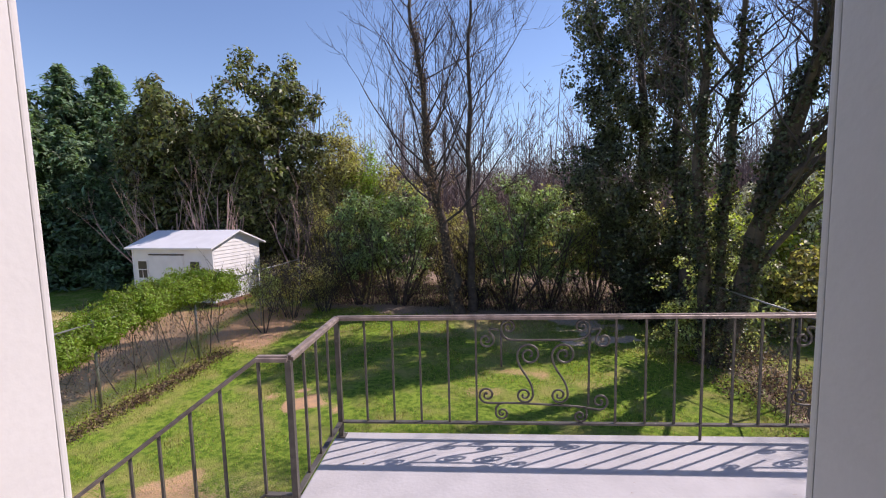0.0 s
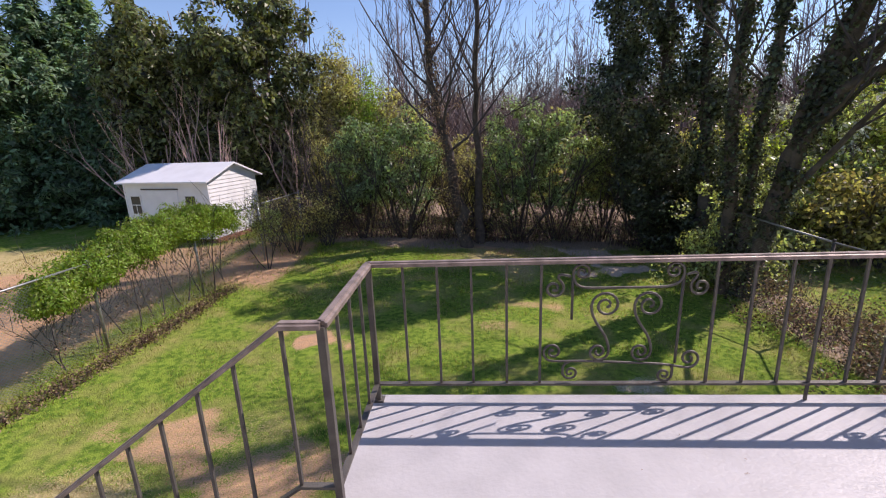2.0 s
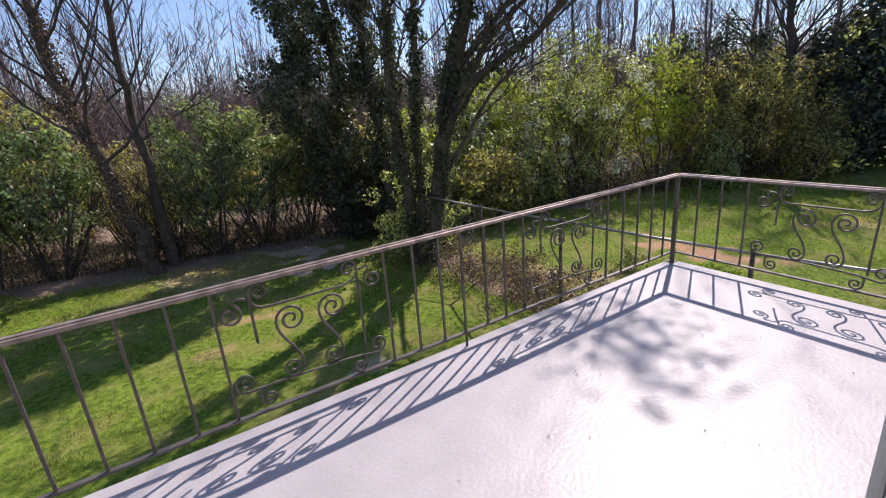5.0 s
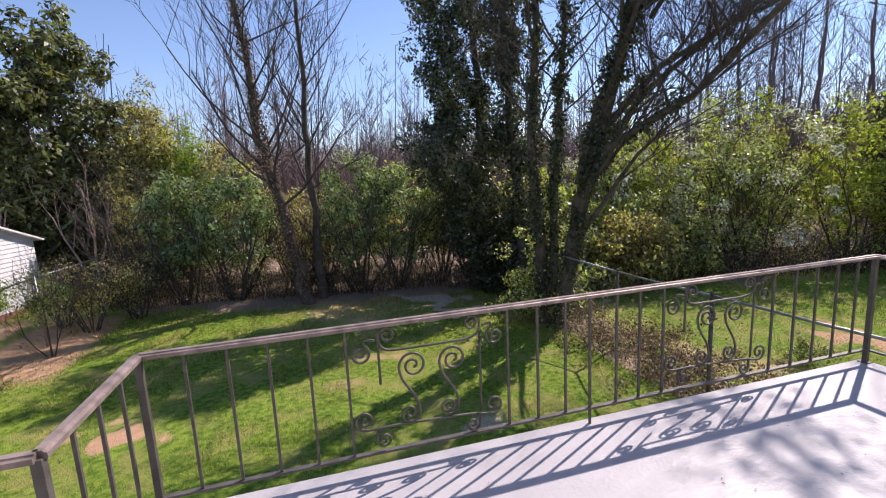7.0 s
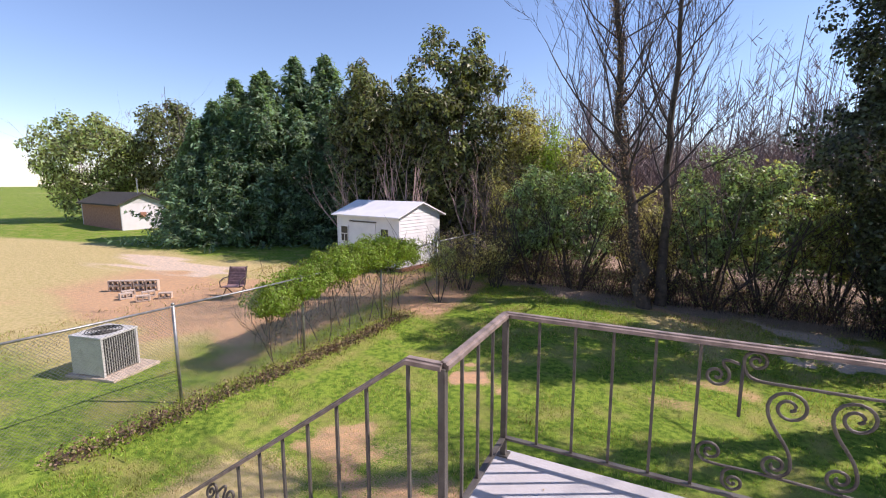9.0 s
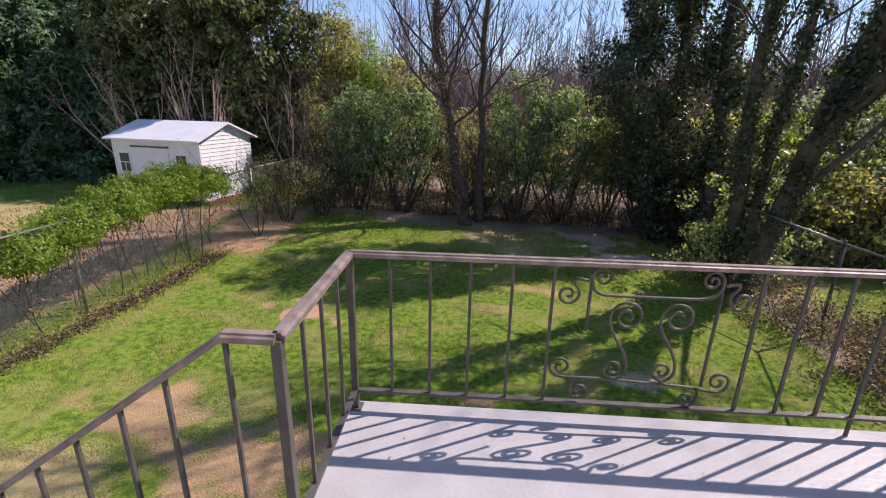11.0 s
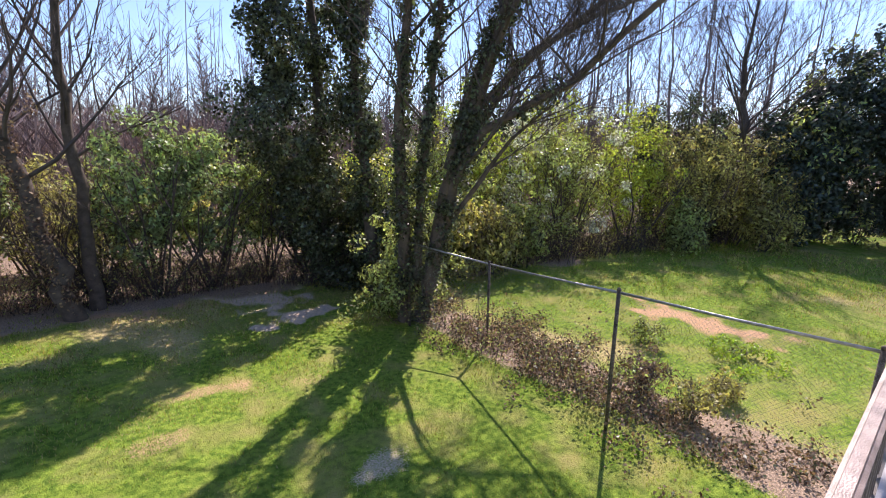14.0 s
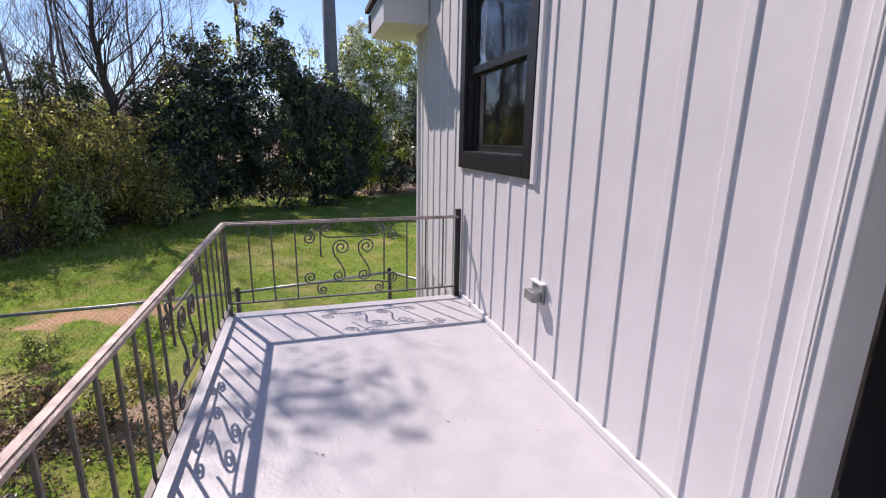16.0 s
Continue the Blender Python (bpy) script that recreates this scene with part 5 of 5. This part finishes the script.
def thicket(name, seed, places, height, label, stem_mat=TWIG, leaf=DEAD, stems=1.0, leaves=6, green=None, size=0.06, width=0.012, green_n=3, tilt=0.35):
    rng = np.random.default_rng(seed)
    places = np.asarray(places)
    n = len(places)
    z = ground_z(places[:, 0], places[:, 1])
    b = np.stack([places[:, 0], places[:, 1], z], axis=1)
    h = height * rng.uniform(0.35, 1.15, n)
    ways = np.stack([rng.normal(0, tilt, n), rng.normal(0, tilt, n), np.ones(n)], axis=1)
    v = slivers(rng, b, ways, h, width * rng.uniform(0.6, 1.8, n))
    m2 = n * 2
    i2 = rng.integers(0, n, m2)
    f = rng.uniform(0.3, 0.9, (m2, 1))
    w = ways[i2] / np.linalg.norm(ways[i2], axis=1)[:, None]
    v2 = slivers(rng, b[i2] + w * f * h[i2, None], rng.normal(size=(m2, 3)) + [0, 0, 0.6], 0.35 * h[i2] * rng.uniform(0.5, 1.2, m2), np.full(m2, width * 0.6))
    stuff(name, np.concatenate([v, v2]), stem_mat, label, "brush")
    for mat, k, nm in ((leaf, leaves, "dead_leaves"), (green, green_n, "brush_leaves")):
        if mat is None:
            continue
        i3 = rng.integers(0, n, n * k)
        f = rng.uniform(0.0, 1.05, (n * k, 1))
        p = b[i3] + (ways[i3] / np.linalg.norm(ways[i3], axis=1)[:, None]) * f * h[i3, None] + rng.normal(0, 0.09, (n * k, 3))
        p[:, 2] = np.maximum(p[:, 2], ground_z(p[:, 0], p[:, 1]) + 0.01)
        stuff(nm, leaf_verts(rng, p, size, 0.6).reshape(-1, 3), mat, label, "brush")


rng = np.random.default_rng(410)
hedge_foot = np.stack([rng.uniform(-7.2, 8.0, 2600), 16.6 + np.abs(rng.normal(0, 1.0, 2600))], axis=1)
hedge_foot[:, 1] -= np.clip((hedge_foot[:, 0] - 4.2) / 2, 0, 1) * 2.2
thicket("undergrowth", 411, hedge_foot, 1.5, "tangled bare undergrowth with dead leaves below the hedge", leaves=5, green=PRIVET, green_n=4)
edge = rng.uniform(0, 1, 2400)
wood_edge = np.stack([8.0 + 21 * edge, 14.3 - 5.6 * edge + np.abs(rng.normal(0, 1.3, 2400)) + rng.normal(0, .3, 2400)], axis=1)
thicket("undergrowth", 412, wood_edge, 1.7, "olive undergrowth along the edge of the woods", leaves=3, green=OLIVE, size=0.09, green_n=6, width=0.02)
bed = np.stack([7.05 + rng.normal(0, 0.85, 2600), rng.uniform(2.0, 11.8, 2600)], axis=1)
bed = bed[value_noise(bed[:, 0], bed[:, 1], 0.8, 77) > 0.42 + 0.16 * np.abs(bed[:, 0] - 6.9)]
# the dark brown and ivy leaves also paint in tree shade over this strip
thicket("dead_weeds", 413, bed[::3], 0.42, "brown dead weeds and brush along the chain-link fence", stem_mat=TWIG, leaves=22, green=IVY, size=0.065, width=0.007, green_n=8, tilt=0.9)
bed2 = np.stack([rng.normal(6.3, 0.3, 170), rng.uniform(5.0, 11.3, 170)], axis=1)
thicket("dead_weeds", 414, bed2, 1.5, "tall thin weeds climbing the chain-link fence", leaves=9, green=PRIVET, size=0.06, width=0.009, green_n=9, tilt=0.5)
bed3 = np.stack([rng.normal(-7.75, 0.22, 900), rng.uniform(3.2, 11.6, 900)], axis=1)
thicket("fence_grass", 415, bed3, 0.16, "long dry and green grass under the fence", stem_mat=GRASS, leaf=GRASS, leaves=1, size=0.04, width=0.012)
along = rng.uniform(2.8, 11.2, 1100)
strip = np.stack([-7.62 + 0.113 * (along - 4.86) + rng.normal(0, 0.1, 1100), along], axis=1)
thicket("grass_ridge", 416, strip, 0.15, "dark ridge of dry clippings along the fence", stem_mat=TWIG, leaf=DEAD, leaves=5, size=0.05, width=0.012, tilt=0.9, green=OLIVE, green_n=2)

# weeds and small plants beyond the right fence
for x, y, r, h, mat, seed in ((9.6, 6.4, 0.55, 0.6, PRIVET, 421), (7.2, 5.3, 0.4, 0.9, DEAD, 422), (7.0, 4.4, 0.35, 0.75, OLIVE, 423), (8.2, 4.2, 0.35, 0.5, OLIVE, 424), (10.2, 4.6, 0.9, 0.35, BRIGHT, 425)):
    bush("weed_clump", "low clump of weeds beyond the chain-link fence", seed, x, y, (r, r), h, mat, 22, 60, 0.14, 0.07, 6, "weed clumps", low=0.0, hollow=0.1)

# dark filler shrubs behind the shed, added for the shade under the magnolias
for x, y, r, h, seed in ((-16.6, 22.6, 2.0, 4.6, 451), (-13.4, 23.2, 2.2, 4.8, 452), (-10.6, 22.8, 2.0, 4.6, 453), (-7.8, 22.4, 2.0, 4.4, 454), (-5.4, 19.6, 1.3, 3.2, 455)):
    bush("evergreen_shrub", "dark filler shrub added for the shade behind the shed", seed, x, y, (r, 1.2), h, IVY, 90, 70, 0.55, 0.16, 4, "shade shrubs", low=0.02, hollow=0.3)

# more growth between hedge and woods
# the low DARK_EVERGREEN ones are added for the dark shade under the far trees
for x, y, r, h, mat, seed in ((-4.2, 20.2, 2.0, 5.8, OLIVE, 431), (-1.4, 20.8, 1.8, 4.2, OLIVE, 432), (1.4, 21.2, 2.0, 4.0, PRIVET, 433), (4.4, 20.6, 2.2, 4.6, OLIVE, 434), (7.6, 19.6, 2.0, 4.6, OLIVE, 435), (11.0, 20.0, 2.4, 5.0, YELLOW_GREEN, 436), (15.4, 18.6, 2.4, 5.6, OLIVE, 437), (20.6, 16.0, 2.6, 6.4, OLIVE, 438), (24.0, 13.4, 2.4, 6.4, PRIVET, 439), (7.9, 14.2, 1.3, 3.4, PRIVET, 440), (9.8, 13.0, 1.1, 2.6, OLIVE, 441), (27.5, 11.6, 2.4, 6.6, PRIVET, 442), (12.8, 13.2, 1.3, 2.8, PRIVET, 443), (20.8, 10.2, 1.0, 2.4, PRIVET, 444), (24.2, 8.0, 1.4, 3.0, OLIVE, 445), (30.6, 5.6, 2.0, 3.2, DARK_EVERGREEN, 446), (32.4, 2.2, 2.2, 3.4, DARK_EVERGREEN, 447), (34.4, -1.6, 2.2, 3.2, DARK_EVERGREEN, 448), (37.0, -5.6, 2.4, 3.6, DARK_EVERGREEN, 449), (38.6, -9.5, 2.6, 3.6, DARK_EVERGREEN, 450), (8.6, 13.6, 1.1, 2.4, PRIVET, 461), (11.2, 13.0, 1.2, 2.6, OLIVE, 462), (8.6, 15.6, 1.5, 4.0, YELLOW_GREEN, 463), (7.0, 12.2, 0.8, 1.9, PRIVET, 464), (15.0, 16.8, 1.8, 5.6, YELLOW_GREEN, 465)):
    bush("woodland_shrub", "leafy shrub thickening the edge of the woods", seed, x, y, (r, r * 0.8), h, mat, 70, 58, 0.45, 0.17, 6, "woodland edge", low=0.04, hollow=0.35)


def lawn():
    rng = np.random.default_rng(500)
    n = 135000
    x = np.concatenate([rng.uniform(-7.6, 6.4, n), rng.uniform(6.6, 26, 60000), rng.uniform(-16, -8, 26000)])
    y = np.concatenate([2.3 + 14.2 * rng.uniform(0, 1, n) ** 1.25, rng.uniform(-3, 13, 60000), rng.uniform(2, 17, 26000)])
    bare, pale, dry, litter = soil(x, y)
    thick = value_noise(x, y, 0.5, 51)
    keep = rng.random(len(x)) > np.maximum.reduce([bare * 1.05, pale * 1.1, litter * 1.05, 0.45 * (1 - thick)])
    keep &= ~((x > DX0 - 4) & (x < DX1) & (y < DY1 + 0.2)) & ~((x > 5.3) & (y < 0.3) & (x < 5.6))
    x, y, dry, thick = x[keep], y[keep], dry[keep], thick[keep]
    far = np.clip(np.hypot(x, y) / 12, 0.8, 2.2)
    b = np.stack([x, y, ground_z(x, y) - 0.01], axis=1)
    h = (0.022 + 0.05 * thick + 0.05 * np.clip(value_noise(x, y, 0.16, 52) - 0.55, 0, 1)) * rng.uniform(0.6, 1.4, len(x)) * far
    ways = np.stack([rng.normal(0, .5, len(x)), rng.normal(0, .5, len(x)), np.ones(len(x))], axis=1)
    v = slivers(rng, b, ways, h, 0.012 * far).reshape(-1, 4, 3)
    yellow = rng.random(len(x)) < 0.15 + 0.8 * dry
    stuff("lawn_grass", v[~yellow].reshape(-1, 3), GRASS, "patchy green lawn grass blades", "grass")
    stuff("dry_grass", v[yellow].reshape(-1, 3), DRY_GRASS, "dry straw-coloured grass among the lawn", "grass")


lawn()

# ---- neighbour's yard ----
PLASTIC = material("pale_grey_metal_case", (0.55, 0.55, 0.53), 0.5, vary=0.08, scale=6, bump=0.05)
FABRIC = material("dusty_mauve_fabric", (0.34, 0.22, 0.22), 0.9, vary=0.15, scale=10, bump=0.3)
CINDER = material("tan_concrete_block", (0.58, 0.47, 0.38), 0.9, vary=0.15, scale=8, bump=0.5)
DARK_METAL = material("dark_metal_grille", (0.05, 0.05, 0.05), 0.6, 0.5, vary=0.2, bump=0.1)


def condenser():
    x, y = -10.75, 5.05
    z = gz(x, y)
    t = thing("air_conditioner", "pale grey outdoor air-conditioning unit on a concrete slab", "air conditioner", place=pose(x, y, z, 0, 0, 12))
    part("slab", boxes(((-0.55, -0.5, -0.05), (0.75, 0.62, 0.06)), bevel=0.01), CINDER, t)
    s = 0.42
    for a, b in ((-s, -s), (s - 0.05, -s), (-s, s - 0.05), (s - 0.05, s - 0.05)):
        part("corner_post", boxes(((a, b, 0.06), (a + 0.05, b + 0.05, 0.86)), bevel=0.006), PLASTIC, t)
    part("coil", boxes(((-s + 0.03, -s + 0.03, 0.1), (s - 0.03, s - 0.03, 0.84))), DARK_METAL, t)
    part("front_panel", boxes(((-s + 0.05, -s - 0.004, 0.08), (s - 0.05, -s + 0.02, 0.85)), bevel=0.004), PLASTIC, t)
    for k in range(14):
        q = -s + 0.08 + k * (2 * s - 0.16) / 13
        part("grille_bar", boxes(((s - 0.004, q, 0.1), (s + 0.006, q + 0.01, 0.84)),), PLASTIC, t)
    top = part("top_cover", boxes(((-s - 0.01, -s - 0.01, 0.86), (s + 0.01, s + 0.01, 0.91)), bevel=0.012), PLASTIC, t)
    for k in range(1, 7):
        bm = bmesh.new()
        r = 0.055 * k
        tube_bm(bm, [(r * math.cos(a), r * math.sin(a), 0.92) for a in (2 * math.pi * i / 20 for i in range(21))], 0.01, 4)
        part("fan_guard", bm, DARK_METAL, top)


condenser()


def lawn_chair():
    x, y = -13.2, 10.35
    t = thing("lawn_chair", "mauve fabric reclining lawn chair with metal frame", "chair", place=pose(x, y, gz(x, y), 0, 0, 25))
    for sx in (-0.3, 0.3):
        bm = bmesh.new()
        tube_bm(bm, [(sx, -0.42, 0), (sx, 0.1, 0.42), (sx, 0.35, 1.02)], 0.018, 6)
        part("side_frame", bm, RUSTED, t, smooth=True)
        bm = bmesh.new()
        tube_bm(bm, [(sx, 0.45, 0), (sx, -0.1, 0.40), (sx, -0.35, 0.42)], 0.018, 6)
        part("leg", bm, RUSTED, t, smooth=True)
        bm = bmesh.new()
        tube_bm(bm, [(sx * 1.1, 0.22, 0.66), (sx * 1.15, -0.05, 0.68), (sx * 1.15, -0.34, 0.62), (sx * 1.1, -0.36, 0.42)], 0.022, 6)
        part("armrest", bm, RUSTED, t, smooth=True)
    bm = bmesh.new()
    for i in range(6):
        f = i / 5
        sag = -0.03 * math.sin(math.pi * f)
        box_bm(bm, (-0.28, -0.38 + 0.5 * f, 0.42 + sag), (0.28, -0.38 + 0.5 * f + 0.102, 0.45 + sag))
    part("seat", bm, FABRIC, t)
    bm = bmesh.new()
    for i in range(6):
        f = i / 6
        box_bm(bm, (-0.28, 0.10 + 0.25 * f, 0.44 + 0.56 * f), (0.28, 0.14 + 0.25 * f, 0.44 + 0.56 * f + 0.1))
    back = part("backrest", bm, FABRIC, t)
    part("headrest", boxes(((-0.24, 0.26, 0.86), (0.24, 0.34, 0.98)), bevel=0.03), FABRIC, back)


lawn_chair()


def cinder_block():
    t = thing("concrete_block", "tan hollow concrete block lying on bare earth", "block", "concrete blocks")
    part("body", boxes(((-0.2, -0.1, 0), (0.2, -0.06, 0.19)), ((-0.2, 0.06, 0), (0.2, 0.1, 0.19)), ((-0.2, -0.06, 0), (-0.16, 0.06, 0.19)), ((-0.02, -0.06, 0), (0.02, 0.06, 0.19)), ((0.16, -0.06, 0), (0.2, 0.06, 0.19))), CINDER, t)
    return t


blk = cinder_block()
spots2 = [(-18.2 + 0.42 * k, 9.25 + 0.34 * k * 0.6, r * 0.2) for k in range(4) for r in range(2)] + [(-16.8, 8.75, 0), (-16.3, 9.25, 0), (-15.9, 8.85, 0), (-15.5, 9.4, 0), (-17.1, 9.0, 0)]
for k, (x, y, dz) in enumerate(spots2):
    m = pose(x, y, gz(x, y) + dz + 0.1, 90, 0, 32 + (k * 37 % 50 if k > 7 else 0))
    if k == 0:
        blk.matrix_world = m
    else:
        copy_thing(blk, m)


def far_house():
    h = thing("neighbour_house", "small white house with red side wall and dark roof", "house", place=pose(-38.1, 20.4, -2.35, 0, 0, 80))
    L, W, H, R = 9.0, 3.1, 2.2, 0.75
    wall = part("wall", boxes(((0, 0, 0), (W, 0.15, H)), ((0, 8.85, 0), (W, 9.0, H)), ((W - 0.15, 0.15, 0), (W, 8.85, H))), WHITE, h)
    part("side_wall", boxes(((0, 0.15, 0), (0.15, 8.85, H))), brick_mat, h, "red brick side wall")
    bm = bmesh.new()
    v = [bm.verts.new(p) for p in ((0, 0, H), (W, 0, H), (W / 2, 0, H + R), (0, 0.15, H), (W, 0.15, H), (W / 2, 0.15, H + R))]
    for q in ((0, 1, 2), (3, 5, 4), (0, 3, 4, 1), (1, 4, 5, 2), (2, 5, 3, 0)):
        bm.faces.new([v[i] for i in q])
    part("gable", bm, PLASTIC, h)
    for e, s in ((-0.35, 0), (W + 0.35, 1)):
        bm = bmesh.new()
        ze = H - 0.35 * R / (W / 2)
        pts = [(e, -0.3, ze), (W / 2, -0.3, H + R), (W / 2, L, H + R), (e, L, ze)]
        v = [bm.verts.new(p) for p in pts] + [bm.verts.new((p[0], p[1], p[2] + 0.12)) for p in pts]
        for q in ((0, 1, 2, 3), (7, 6, 5, 4), (0, 4, 5, 1), (1, 5, 6, 2), (2, 6, 7, 3), (3, 7, 4, 0)):
            bm.faces.new([v[i] for i in q])
        part("roof", bm, SHINGLE, h)
    part("meter_box", boxes(((W * 0.42, -0.12, 1.1), (W * 0.56, 0, 1.5))), brick_mat, h)
    bm = bmesh.new()
    tube_bm(bm, [(W * 0.45, 0.3, H + 0.4), (W * 0.45, 0.3, H + 2.0)], 0.05, 6)
    part("mast", bm, GALV, h)


far_house()


# ---- poles beyond the far lawn ----
POLE = material("dull_grey_pole_steel", (0.20, 0.19, 0.20), 0.6, 0.2, vary=0.1, scale=1, bump=0)


def steel_pole():
    t = thing("steel_pole", "tall thick grey steel pole behind evergreens", "pole", place=pose(36.5, -1.1, -2.9))
    bm = bmesh.new()
    tube_bm(bm, [(0, 0, 0), (0, 0.05, 8), (0, 0.1, 24)], [0.55, 0.5, 0.42], 14)
    part("shaft", bm, POLE, t, smooth=True)


def light_mast():
    t = thing("floodlight_mast", "tall sports floodlight mast above the trees", "light mast", place=pose(46.0, 6.2, -2.9, 0, 0, 20))
    bm = bmesh.new()
    tube_bm(bm, [(0, 0, 0), (0, 0, 18.6)], [0.22, 0.14], 10)
    part("mast", bm, DARK_METAL, t, smooth=True)
    for z in (15.9, 17.0, 18.1):
        arm = part("cross_arm", boxes(((-0.06, -0.7, z), (0.06, 0.7, z + 0.1))), DARK_METAL, t)
        for y in (-0.6, 0.0, 0.55):
            bm = bmesh.new()
            tube_bm(bm, [(-0.1, y, z + 0.1), (-0.28, y, z - 0.05), (-0.5, y, z - 0.2)], [0.14, 0.24, 0.28], 10)
            part("floodlight", bm, PLASTIC, arm, smooth=True)


steel_pole()
light_mast()


# ---- leaf bits and grit on the porch floor ----
rng = np.random.default_rng(600)
n = 70
g = np.stack([rng.uniform(-0.6, 3.6, n), rng.uniform(0.15, 1.95, n), np.full(n, 0.004)], axis=1)
a = rng.uniform(0, 6.28, n)
d = np.stack([np.cos(a), np.sin(a), np.zeros(n)], axis=1) * rng.uniform(0.004, 0.014, (n, 1))
s = np.stack([-np.sin(a), np.cos(a), np.zeros(n)], axis=1) * rng.uniform(0.0015, 0.004, (n, 1))
up = np.array([0, 0, 0.003])
stuff("leaf_bits", np.stack([g - d, g + s + up, g + d, g - s + up], axis=1).reshape(-1, 3), DEAD, "tiny dry leaf bits scattered on the porch floor", "debris")
